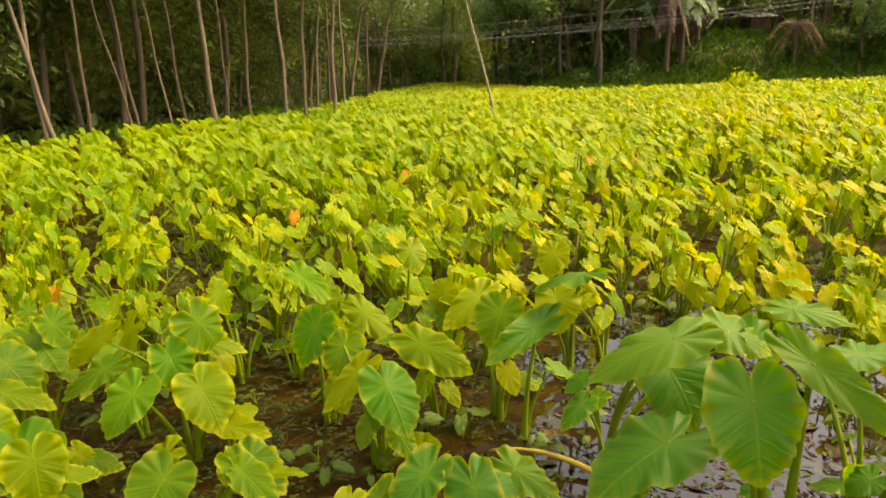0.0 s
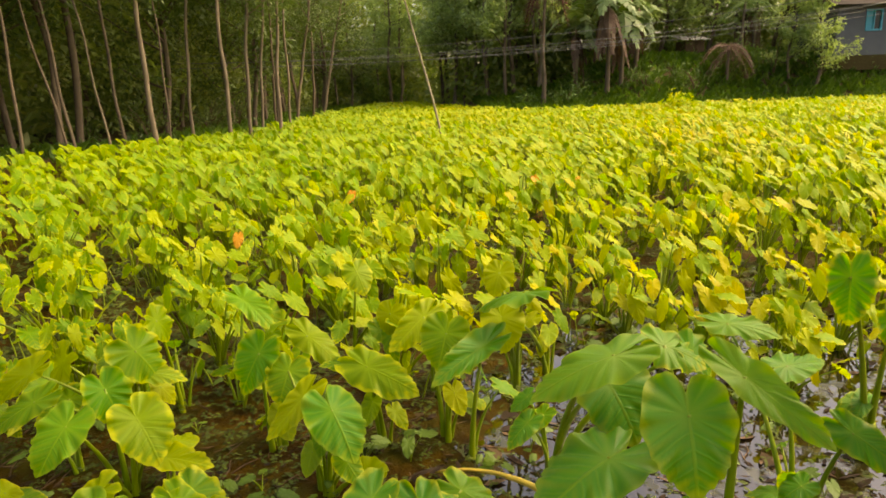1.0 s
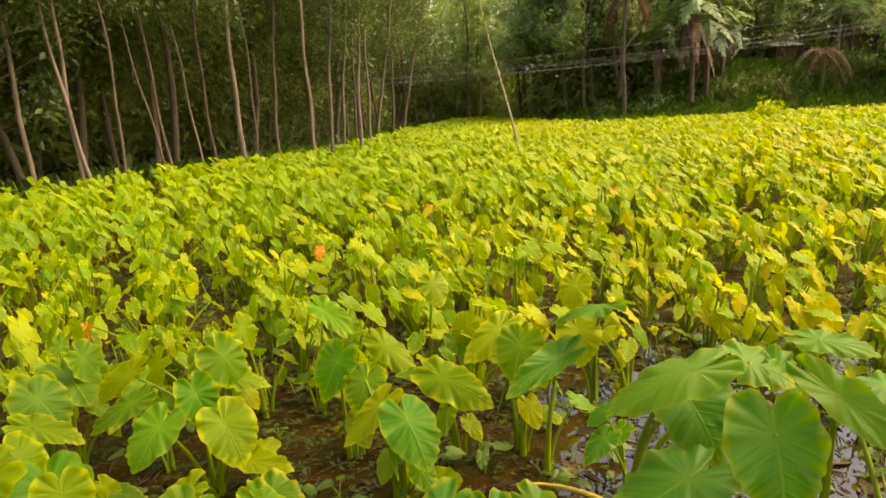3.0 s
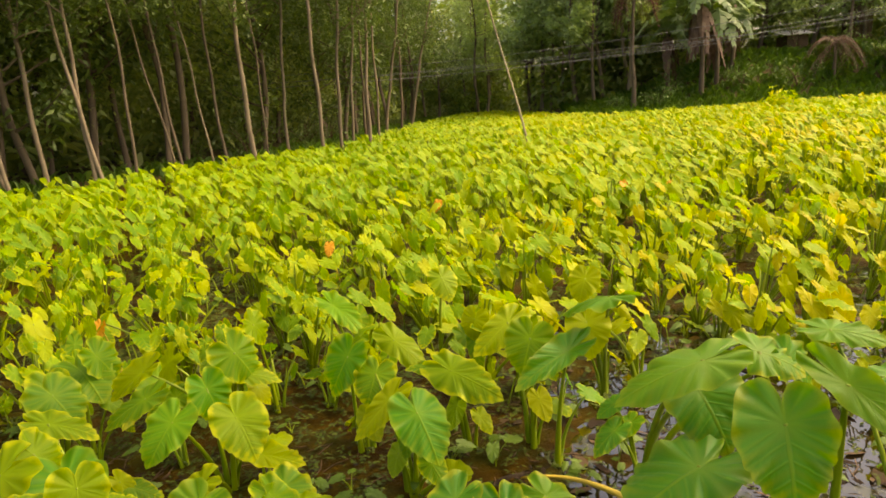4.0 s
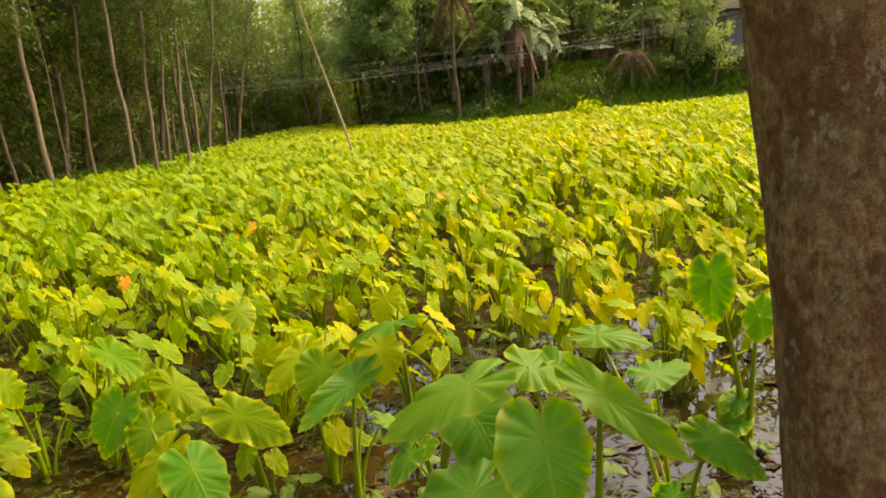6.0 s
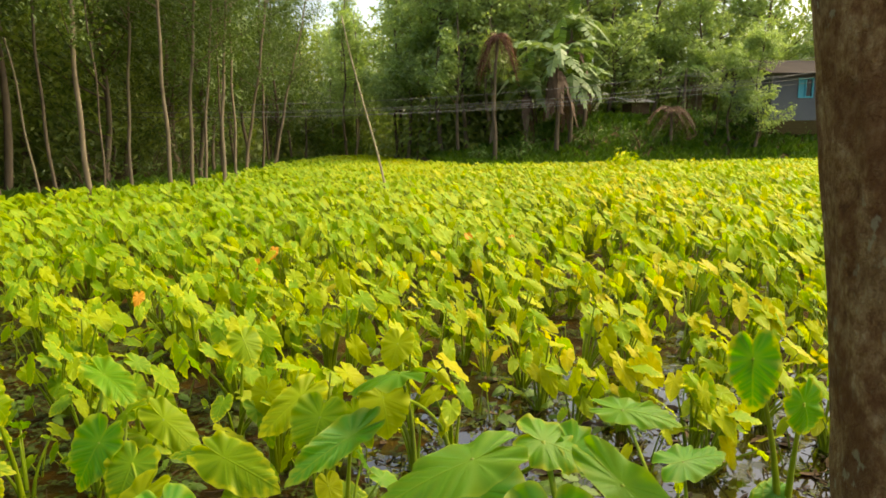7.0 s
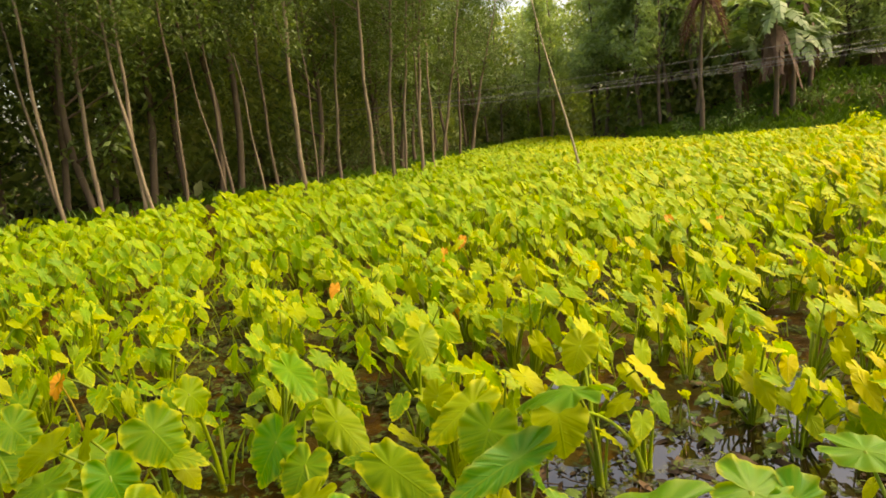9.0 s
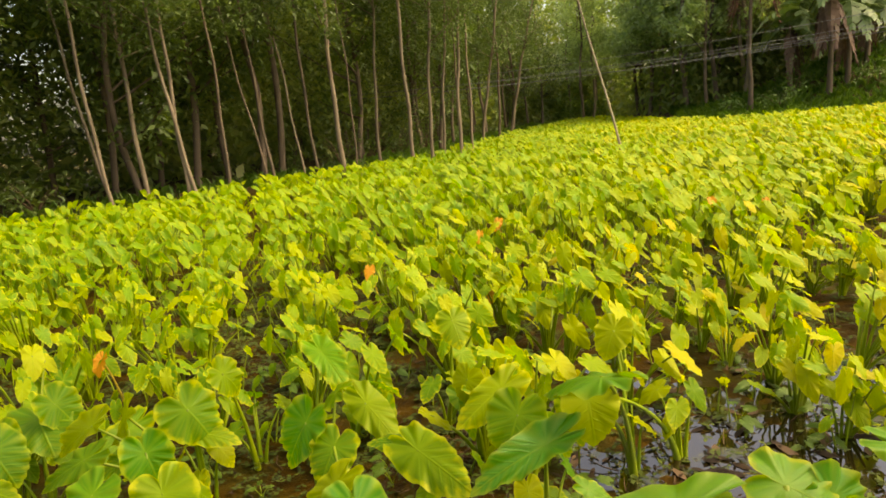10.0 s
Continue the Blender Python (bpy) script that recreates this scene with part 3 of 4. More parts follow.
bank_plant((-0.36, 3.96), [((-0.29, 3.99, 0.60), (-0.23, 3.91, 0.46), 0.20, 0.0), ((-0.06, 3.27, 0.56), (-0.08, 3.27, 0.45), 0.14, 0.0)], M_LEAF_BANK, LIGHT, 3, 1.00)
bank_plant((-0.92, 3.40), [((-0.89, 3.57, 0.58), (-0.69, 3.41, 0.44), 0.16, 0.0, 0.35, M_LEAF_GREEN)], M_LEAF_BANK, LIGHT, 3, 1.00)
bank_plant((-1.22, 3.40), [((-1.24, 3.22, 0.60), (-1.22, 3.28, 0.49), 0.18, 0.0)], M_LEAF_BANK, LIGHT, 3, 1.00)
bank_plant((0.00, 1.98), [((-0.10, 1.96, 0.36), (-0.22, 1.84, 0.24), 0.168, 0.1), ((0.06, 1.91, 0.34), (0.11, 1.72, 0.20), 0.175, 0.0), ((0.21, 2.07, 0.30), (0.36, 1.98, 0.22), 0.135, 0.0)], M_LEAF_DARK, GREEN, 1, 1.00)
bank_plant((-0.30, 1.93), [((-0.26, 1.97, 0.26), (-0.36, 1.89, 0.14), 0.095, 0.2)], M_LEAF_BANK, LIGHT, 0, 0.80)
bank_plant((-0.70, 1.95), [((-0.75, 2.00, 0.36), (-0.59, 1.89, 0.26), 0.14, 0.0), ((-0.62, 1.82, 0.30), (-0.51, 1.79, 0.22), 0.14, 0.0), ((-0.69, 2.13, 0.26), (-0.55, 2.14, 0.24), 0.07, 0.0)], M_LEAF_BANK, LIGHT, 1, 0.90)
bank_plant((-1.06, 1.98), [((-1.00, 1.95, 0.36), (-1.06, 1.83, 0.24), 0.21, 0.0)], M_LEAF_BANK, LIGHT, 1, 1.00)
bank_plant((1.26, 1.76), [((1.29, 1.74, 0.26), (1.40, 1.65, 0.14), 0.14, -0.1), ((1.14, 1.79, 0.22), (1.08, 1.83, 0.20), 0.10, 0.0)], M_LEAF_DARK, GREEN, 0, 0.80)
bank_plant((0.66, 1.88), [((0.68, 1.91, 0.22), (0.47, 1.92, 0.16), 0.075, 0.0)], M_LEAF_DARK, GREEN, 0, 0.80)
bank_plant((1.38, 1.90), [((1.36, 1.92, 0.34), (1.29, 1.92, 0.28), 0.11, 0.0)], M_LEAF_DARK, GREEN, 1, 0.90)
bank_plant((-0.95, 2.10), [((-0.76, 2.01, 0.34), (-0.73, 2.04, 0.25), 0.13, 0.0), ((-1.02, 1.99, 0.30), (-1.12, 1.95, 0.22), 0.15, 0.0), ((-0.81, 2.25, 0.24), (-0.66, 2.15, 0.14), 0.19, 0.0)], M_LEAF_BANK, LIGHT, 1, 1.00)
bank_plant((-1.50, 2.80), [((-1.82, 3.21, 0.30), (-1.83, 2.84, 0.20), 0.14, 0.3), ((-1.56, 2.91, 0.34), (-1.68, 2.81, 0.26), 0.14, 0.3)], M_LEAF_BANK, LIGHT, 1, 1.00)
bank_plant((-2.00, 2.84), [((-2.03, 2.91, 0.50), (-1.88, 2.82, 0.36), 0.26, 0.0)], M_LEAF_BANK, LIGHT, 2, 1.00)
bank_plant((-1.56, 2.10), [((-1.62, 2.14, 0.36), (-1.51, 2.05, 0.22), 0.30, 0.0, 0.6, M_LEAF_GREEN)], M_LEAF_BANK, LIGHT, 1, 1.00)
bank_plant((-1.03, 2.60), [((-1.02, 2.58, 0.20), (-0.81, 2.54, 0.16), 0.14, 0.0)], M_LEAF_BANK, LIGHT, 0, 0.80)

# ---- the rows of taro ----
ROW = Vector((-0.5, 0.866))
ACROSS = Vector((0.866, 0.5))
rng = random.Random(5)
spots = []
for i in range(-68, 80):
    for k in range(-95, 200):
        p = Vector((-0.28, 2.34)) + ACROSS * (0.135 + i * 0.795 + rng.gauss(0, 0.085)) + ROW * (k * 0.31 + (i % 2) * 0.15 + rng.gauss(0, 0.06))
        if p.y > 62 or p.x > 34 or abs(p.x) > 3 + p.y * 0.95 or field_depth(p.x, p.y) < 0.2:
            continue
        if any((p - Vector(b)).length < 0.36 for b in STANDING) or (p - Vector((1.8, 1.55))).length < 0.75:
            continue
        if p.y < 2.0 or (-2.3 < p.x < 2.6 and p.y < 3.25) or (0.2 < p.x < 2.0 and p.y < 3.5) or rng.random() < 0.03:
            continue
        if p.x < -7 and p.y < 3:
            continue
        spots.append((p.length, p.x, p.y))
spots.sort()
PROTOS = []
for s in range(12):
    plan = plant_plan(random.Random(300 + s))
    root = tagged(new("taro_plant"), "yellow-green taro plant with drooping heart-shaped leaves", "taro plant", "taro plants in the field")
    for n, (stalk, m) in enumerate(plan):
        part("leaf_stalk", stalk_mesh(stalk, 0.016, 0.0045, M_STALK, 5), root)
        part("leaf_blade", leaf_mesh("mid", (s * 3 + n) % 8, M_LEAF_NEAR), root, "", m)
    PROTOS.append(root)
NEAR_COUNT = 215
for n, (d, x, y) in enumerate(spots[:NEAR_COUNT]):
    size = rng.uniform(0.82, 1.12)
    m = pose(x, y, min(ground_height(x, y), 0.02) - 0.02, rng.uniform(-6, 6), rng.uniform(-6, 6), rng.uniform(-28, 28)) @ Matrix.Diagonal((size, size, size, 1))
    if n < len(PROTOS):
        PROTOS[n].matrix_basis = m
    else:
        copy_thing(PROTOS[rng.randrange(len(PROTOS))], m)

pile = Pile()
plans = [plant_plan(random.Random(700 + s)) for s in range(14)]
for d, x, y in spots[NEAR_COUNT:]:
    size = rng.uniform(0.85, 1.15)
    m = pose(x, y, -0.02, rng.uniform(-6, 6), rng.uniform(-6, 6), rng.uniform(-28, 28)) @ Matrix.Diagonal((size, size, size, 1))
    far = d > 19
    for stalk, b in plans[rng.randrange(14)]:
        v, f, uv, rim = (FAR if far else LOW if d > 11 else NEXT)[rng.randrange(5)]
        mm = np.array(m @ b)
        pile.add(v @ mm[:3, :3].T + mm[:3, 3], f, uv, rim, 0)
        if d < 26:
            pts = [m @ Vector(stalk[i]) for i in (0, 3, 5)]
            tv, tf = tube(pts, [0.013, 0.009, 0.006], 3, False)
            pile.add([tuple(q) for q in tv], tf, None, None, 1)
# young shoots between the rows
for d, x, y in spots:
    if d > 17:
        break
    for _ in range(4):
        a, h = rng.uniform(0, 6.28), rng.uniform(0.07, 0.30)
        off = ACROSS * rng.uniform(-0.5, 0.5) + ROW * rng.uniform(-0.16, 0.16)
        foot = Vector((x + off.x, y + off.y, -0.01))
        if any((foot.xy - Vector(b)).length < 0.2 for b in STANDING) or foot.y < 2.6:
            continue
        lean = Vector((math.cos(a), math.sin(a), 0)) * h * 0.35
        top = foot + lean + Vector((0, 0, h))
        ln, fall = rng.uniform(0.055, 0.11), rng.uniform(0.3, 1.2)
        way = Vector((math.cos(a) * math.cos(fall), math.sin(a) * math.cos(fall), -math.sin(fall))) * ln
        mm = np.array(facing(top, top + way, (rng.uniform(-0.4, 0.4), rng.uniform(-0.6, 0.2), 1), ln * rng.uniform(0.7, 0.95)))
        v, f, uv, rim = (NEXT if d < 8 else LOW)[rng.randrange(6)]
        pile.add(v @ mm[:3, :3].T + mm[:3, 3], f, uv, rim, 0)
        tv, tf = tube([foot, foot.lerp(top, 0.6) - lean * 0.1, top], [0.006, 0.005, 0.003], 3, False)
        pile.add([tuple(q) for q in tv], tf, None, None, 1)
tagged(new("taro_field", pile.mesh("taro_field", [M_LEAF_FIELD, M_STALK])), "dense rows of yellow-green taro reaching to the trees", "taro field", kind="stuff")

# ---- withered orange leaves ----
for x, y, z in [(-0.64, 7.8, 0.46), (-0.76, 7.3, 0.42), (-1.56, 6.1, 0.36), (-2.55, 3.9, 0.36), (2.2, 8.3, 0.45), (1.7, 8.6, 0.45), (-0.35, 5.6, 0.28)]:
    r = random.Random(int(x * 100))
    root = tagged(new("withered_leaf"), "withered orange taro leaf curled on its stalk", "leaf", "withered leaves among the taro")
    root.location = (x, y, -0.02)
    j = Vector((0, 0, z + 0.06))
    part("leaf_stalk", stalk_mesh(bezier((0.05, 0.08, 0), (0.03, 0.06, z * 0.7), j, 5), 0.010, 0.004, M_STALK_YELLOW, 5), root)
    part("leaf_blade", leaf_mesh("high", r.randrange(9), M_ORANGE), root, "", facing(j, j + Vector((r.uniform(-0.05, 0.05), -0.05, -0.10)), (r.uniform(-0.5, 0.5), -1, 0.3), 0.10))

# ---- trees ----


def leaf_cloud(pile, at, spread, count, rng, size, droop=0.6, slot=0):
    """A clump of thin pointed leaves."""
    for _ in range(count):
        p = Vector((rng.gauss(0, spread), rng.gauss(0, spread), rng.gauss(0, spread * 0.8))) + at
        a, tilt = rng.uniform(0, 6.28), rng.uniform(-1.2, 0.5) * droop - 0.3
        d = Vector((math.cos(a) * math.cos(tilt), math.sin(a) * math.cos(tilt), math.sin(tilt)))
        s = d.cross(Vector((rng.uniform(-1, 1), rng.uniform(-1, 1), 1))).normalized()
        ln = size * rng.uniform(0.6, 1.3)
        w = ln * rng.uniform(0.14, 0.24)
        pile.add([p, p + d * ln * 0.45 + s * w, p + d * ln, p + d * ln * 0.45 - s * w], [(0, 1, 2, 3)], None, None, slot)


def trunk_shape(rng, height, r, lean, wobble, sides=8, kinks=30):
    pts, x, y = [], 0.0, 0.0
    ph1, ph2 = rng.uniform(0, 6), rng.uniform(0, 6)
    for i in range(kinks + 1):
        z = height * i / kinks
        pts.append((lean[0] * z + wobble * (math.sin(z * 0.9 + ph1) - math.sin(ph1)) + 0.022 * math.sin(z * 2.7 + ph2), lean[1] * z + wobble * (math.sin(z * 0.7 + ph2) - math.sin(ph2)), z - 0.1))
    radii = [r * (1.0 - 0.78 * i / kinks) * (1.15 if i == 0 else 1.0) for i in range(kinks + 1)]
    return pts, radii


def along(pts, t):
    i = min(int(t * (len(pts) - 1)), len(pts) - 2)
    f = t * (len(pts) - 1) - i
    return Vector(pts[i]).lerp(Vector(pts[i + 1]), f)


def make_tree(name, at, height, r, lean, wobble, first, reach, mat_bark, mat_leaf, label, seed, clumps=150, leaves=14, leaf_size=0.17, category="tree", group="trees of the grove", limbs=9):
    rng = random.Random(seed)
    root = tagged(new(name), label, category, group)
    root.location = (at[0], at[1], ground_height(at[0], at[1]))
    pts, radii = trunk_shape(rng, height, r, lean, wobble)
    pile = Pile()
    v, f = tube(pts, radii, 8)
    pile.add(v, f)
    crown = Pile()
    ends = []
    for i in range(limbs):
        t = rng.uniform(first / height, 0.95)
        a = rng.uniform(0, 6.28)
        s = along(pts, t)
        ln = reach * rng.uniform(0.5, 1.15) * (1.25 - t * 0.7)
        e = s + Vector((math.cos(a) * ln, math.sin(a) * ln, ln * rng.uniform(0.3, 1.1)))
        c = s.lerp(e, 0.5) + Vector((0, 0, -0.12 * ln))
        rr = r * (1 - 0.78 * t) * 0.5
        v, f = tube(bezier(s, c, e, 5), [rr, rr * 0.8, rr * 0.6, rr * 0.45, rr * 0.3, rr * 0.15], 5)
        pile.add(v, f)
        ends.append((s, c, e))
    part("trunk", pile.mesh("trunk", [mat_bark]), root)
    for i in range(clumps):
        s, c, e = ends[rng.randrange(len(ends))]
        t = rng.uniform(0.25, 1.1)
        p = s * (1 - t) ** 2 + c * 2 * t * (1 - t) + e * t * t + Vector((rng.gauss(0, 0.28), rng.gauss(0, 0.28), rng.gauss(0, 0.3)))
        leaf_cloud(crown, p, 0.22, leaves, rng, leaf_size)
    part("crown", crown.mesh("crown", [mat_leaf]), root)
    return root


PALE = "slender pale-barked grove tree with drooping dark foliage"
DARKT = "slender dark-trunked grove tree with drooping foliage"
GROVE = [
    (-13.9, 10.7, 0.10, 0.05, 0.0, 1), (-12.6, 11.6, 0.06, -0.05, 0.0, 1), (-10.93, 14.05, 0.05, -0.16, 0.0, 1), (-9.98, 12.96, 0.055, -0.06, 0.0, 1), (-9.95, 14.03, 0.07, -0.018, 0.0, 1),
    (-8.65, 13.81, 0.06, -0.028, 0.0, 1), (-8.45, 13.85, 0.055, -0.11, 0.0, 1), (-8.58, 15.32, 0.05, -0.02, 0.0, 0), (-8.20, 17.05, 0.055, -0.09, 0.0, 0), (-8.08, 16.6, 0.04, -0.15, 0.0, 0),
    (-7.70, 17.96, 0.04, -0.14, 0.0, 1), (-7.68, 18.64, 0.06, -0.02, 0.0, 0), (-6.72, 18.34, 0.095, 0.004, 0.0, 1), (-6.45, 18.6, 0.035, -0.02, 0.0, 0), (-6.76, 21.53, 0.07, 0.06, 0.0, 1),
    (-5.28, 20.35, 0.08, 0.02, 0.0, 1), (-5.00, 21.72, 0.075, 0.07, 0.0, 1), (-4.72, 22.25, 0.06, 0.075, 0.0, 1), (-4.09, 21.96, 0.075, 0.055, 0.0, 1), (-4.27, 24.58, 0.06, 0.04, 0.0, 1),
    (-4.9, 25.9, 0.05, 0.02, 0.0, 0), (-5.13, 31.5, 0.09, 0.17, 0.0, 1), (-4.9, 38.8, 0.11, 0.24, 0.0, 1), (-5.6, 29.2, 0.07, 0.03, 0.0, 0), (-4.6, 33.5, 0.08, 0.02, 0.0, 0),
]
for n, (x, y, r, lx, ly, pale) in enumerate(GROVE):
    make_tree("grove_tree", (x, y), 11.5 + (n * 37 % 30) / 10, r * 0.85, (lx, ly), 0.045, 3.4 + (n % 4) * 0.6, 1.9, M_PALE_BARK if pale else M_BROWN_BARK, M_GROVE, PALE if pale else DARKT, 1000 + n, 300, 22, 0.13, limbs=14)

deep = [make_tree("grove_tree", (-14 - s, 20 + 3 * s), 12 + s, 0.10, (0.02 * (s - 2), 0.0), 0.15, 1.4, 2.3, M_BROWN_BARK, M_GROVE, DARKT, 1100 + s, 240, 14, 0.26, limbs=16) for s in range(5)]
rng = random.Random(17)
placed = [(x, y) for x, y, *_ in GROVE]
tries = 0
count = 0
while count < 62 and tries < 4000:
    tries += 1
    y = rng.uniform(4, 58)
    x = left_edge(y) - 0.6 - rng.random() ** 1.3 * 12
    if any((x - a) ** 2 + (y - b) ** 2 < 1.7 for a, b in placed):
        continue
    placed.append((x, y))
    count += 1
    s = rng.uniform(0.85, 1.15)
    copy_thing(deep[rng.randrange(5)], pose(x, y, ground_height(x, y), 0, 0, rng.uniform(0, 360)) @ Matrix.Diagonal((s, s, s, 1)))
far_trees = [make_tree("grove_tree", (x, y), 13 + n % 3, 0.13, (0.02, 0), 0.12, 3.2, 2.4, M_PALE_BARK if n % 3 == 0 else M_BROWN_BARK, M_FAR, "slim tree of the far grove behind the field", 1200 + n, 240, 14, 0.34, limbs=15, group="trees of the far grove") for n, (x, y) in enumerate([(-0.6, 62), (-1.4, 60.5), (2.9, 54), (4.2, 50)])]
for x, y in [(-2.8, 64), (-1.8, 66), (-0.1, 65), (3.0, 58), (3.4, 55.5), (3.6, 51), (4.9, 48), (5.3, 44), (6.1, 41.5), (6.9, 43.5), (8.2, 42.0), (5.8, 47), (7.4, 46), (8.6, 44), (9.4, 48), (3.6, 63), (4.5, 58), (6.5, 54), (8.5, 54), (10.5, 52), (12, 47), (12.5, 56)]:
    s = rng.uniform(0.85, 1.2)
    copy_thing(far_trees[rng.randrange(4)], pose(x, y, ground_height(x, y), 0, 0, rng.uniform(0, 360)) @ Matrix.Diagonal((s, s, s, 1)))

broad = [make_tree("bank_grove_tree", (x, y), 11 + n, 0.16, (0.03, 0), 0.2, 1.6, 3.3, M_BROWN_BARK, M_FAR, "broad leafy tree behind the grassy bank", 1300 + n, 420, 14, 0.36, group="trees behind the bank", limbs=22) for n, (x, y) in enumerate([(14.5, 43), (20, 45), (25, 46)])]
for x, y, s in [(11, 43.5, 0.9), (17, 45.5, 1.0), (22.5, 43.5, 0.75), (28.5, 46, 1.0), (32, 44, 0.9), (13, 48, 1.15), (19, 50, 1.1), (24, 51, 1.1), (30, 51, 1.1), (36, 47, 1), (9, 47.5, 1.0), (23.2, 37.6, 0.60), (22.2, 38.6, 0.5)]:
    copy_thing(broad[rng.randrange(3)], pose(x, y, ground_height(x, y), 0, 0, rng.uniform(0, 360)) @ Matrix.Diagonal((s, s, s, 1)))

# thick woods that close the place behind the trees
pile = Pile()
rng = random.Random(23)
for _ in range(15000):
    t = rng.random()
    if t < 0.30:
        y = rng.uniform(-4, 70)
        x = left_edge(y) - 6.5 - rng.random() * 9
        z = rng.random() ** 1.5 * 13
    elif t < 0.50:
        x = rng.uniform(-9, 13)
        y = far_edge(x) + 9 + rng.random() * 14
        z = ground_height(x, y) + rng.random() ** 2.0 * 13
    else:
        x = rng.uniform(-14, 46)
        y = far_edge(x) + 12 + rng.random() * 13 if x > 5 else 68 + rng.random() * 8
        z = ground_height(x, y) + rng.random() ** 2.0 * (13 if x < 22 else 9)
    if 0.3 < x < 2.4 and y > 55 and z > 2.0 and rng.random() < 0.25:
        continue
    leaf_cloud(pile, Vector((x, y, z + 0.2)), 0.7, 9, rng, 0.62)
for _ in range(13000):
    y = rng.uniform(0, 44)
    x = left_edge(y) - 3.2 - rng.random() * 11
    low = 1.9 * soft(x - left_edge(y) + 11, 0, 4)
    leaf_cloud(pile, Vector((x, y, 0.3 + low + rng.random() ** 1.1 * 8.5)), 0.55, 12, rng, 0.26)
tagged(new("far_woods", pile.mesh("far_woods", [M_WOODS])), "dense dark green woods behind the grove and field", "woods", kind="stuff")


def shrub(at, size, seed, mat, label, leaf=0.14, clumps=40):
    rng = random.Random(seed)
    root = tagged(new("shrub"), label, "shrub", "shrubs along the far bank")
    root.location = (at[0], at[1], ground_height(*at))
    crown = Pile()
    for i in range(6):
        a = rng.uniform(0, 6.28)
        e = Vector((math.cos(a) * size * 0.6, math.sin(a) * size * 0.6, size * rng.uniform(0.6, 1.1)))
        v, f = tube(bezier((0, 0, -0.1), (0, 0, e.z * 0.6), e, 4), [0.03, 0.025, 0.02, 0.012, 0.006], 4)
        part("stem", mesh_of("shrub_stem", v, f, [M_TWIG]), root)
        for _ in range(clumps // 6):
            leaf_cloud(crown, e * rng.uniform(0.4, 1.1) + Vector((rng.gauss(0, size * 0.2), rng.gauss(0, size * 0.2), rng.gauss(0, size * 0.12))), size * 0.16, 14, rng, leaf)
    tagged(part("foliage", crown.mesh("foliage", [mat]), root), kind="stuff")
    return root


# bush added in a lighter leaf colour, painting the lit gap beyond the rows
shrub((-1.9, 63), 2.2, 58, M_WEED, "yellow-green bush coloured bright for the lit gap at the end of the field", 0.3, 70)
shrub((-0.6, 64.5), 1.8, 59, M_SHRUB, "leafy green bush at the end of the field", 0.3, 60)
for n, (x, y, s) in enumerate([(16.2, 37.5, 1.5), (12.3, 29.0, 1.0), (8.6, 36.2, 1.2), (13.5, 38, 1.3), (19.5, 40, 1.6), (21.5, 39, 2.2), (24, 38.5, 1.4), (28, 39, 2), (9.8, 38.5, 1.5), (18, 42, 2.6), (31, 38, 2.0), (6.6, 37, 0.8), (14.6, 42, 2.4), (11.5, 43, 2.6)]):
    shrub((x, y), s, 60 + n, M_SHRUB if n != 1 else M_LEAF_FIELD, "leafy green shrub on the grassy bank" if n != 1 else "bright yellow-green bush standing above the taro", 0.14 if n != 1 else 0.26)
rng = random.Random(31)
for n in range(16):
    y = rng.uniform(12, 56)
    shrub((left_edge(y) - rng.uniform(0.8, 5.5), y), rng.uniform(0.6, 1.4), 100 + n, M_GROVE, "dark undergrowth shrub between the grove trees", 0.15, 30)


def banana(at, height, seed, label, spread=2.0, dead=5):
    rng = random.Random(seed)
    root = tagged(new("banana_plant"), label, "banana plant", "banana plants on the bank")
    root.location = (at[0], at[1], ground_height(*at))
    v, f = tube([(0, 0, -0.2), (0.05, 0, height * 0.4), (0.0, 0, height * 0.75), (0, 0, height)], [0.15, 0.12, 0.09, 0.05], 10)
    part("stem", mesh_of("banana_stem", v, f, [M_BROWN_BARK]), root, "brown sheathed stem")

    def frond(a, ln, rise, fall, width, mat, z, name, lab=""):
        out = Vector((math.cos(a), math.sin(a), 0))
        pts = bezier((0, 0, z), Vector((0, 0, z + rise)) + out * ln * 0.35, Vector((0, 0, z + rise - fall)) + out * ln, 12)
        side = Vector((-math.sin(a), math.cos(a), 0))
        pile = Pile()
        v, f = tube(pts, [0.03 * (1 - i / 14) for i in range(13)], 4)
        pile.add(v, f)
        for i in range(1, 12):
            w = width * math.sin(math.pi * (i / 12) ** 0.75) + 0.04
            for sgn in (-1, 1):
                if rng.random() < 0.07:
                    continue
                p, q = pts[i], pts[i + 1] if i < 12 else pts[i]
                q = p.lerp(q, 0.93)
                sag = Vector((0, 0, -w * rng.uniform(0.15, 0.6)))
                o = (q - p) * 0.3
                pile.add([p, q, q + side * sgn * w + sag + o, p + side * sgn * w + sag + o], [(0, 1, 2, 3)])
        part(name, pile.mesh("banana_frond", [mat]), root, lab)

    for i in range(11):
        frond(i * 2.4 + rng.uniform(-0.3, 0.3), spread * rng.uniform(0.75, 1.1), rng.uniform(0.6, 2.0), rng.uniform(0.4, 2.6), 0.46, M_BANANA, height * 0.96, "leaf")
    frond(0.6, 0.45, 2.2, -0.1, 0.42, M_WEED, height * 0.96, "young_leaf", "upright bright green young leaf")
    for i in range(dead):
        frond(rng.uniform(0, 6.28), spread * rng.uniform(0.25, 0.5), 0.25, rng.uniform(1.8, 3.4), 0.24, M_DRY, height * 0.85, "dead_leaf", "dry brown hanging leaf")
    return root


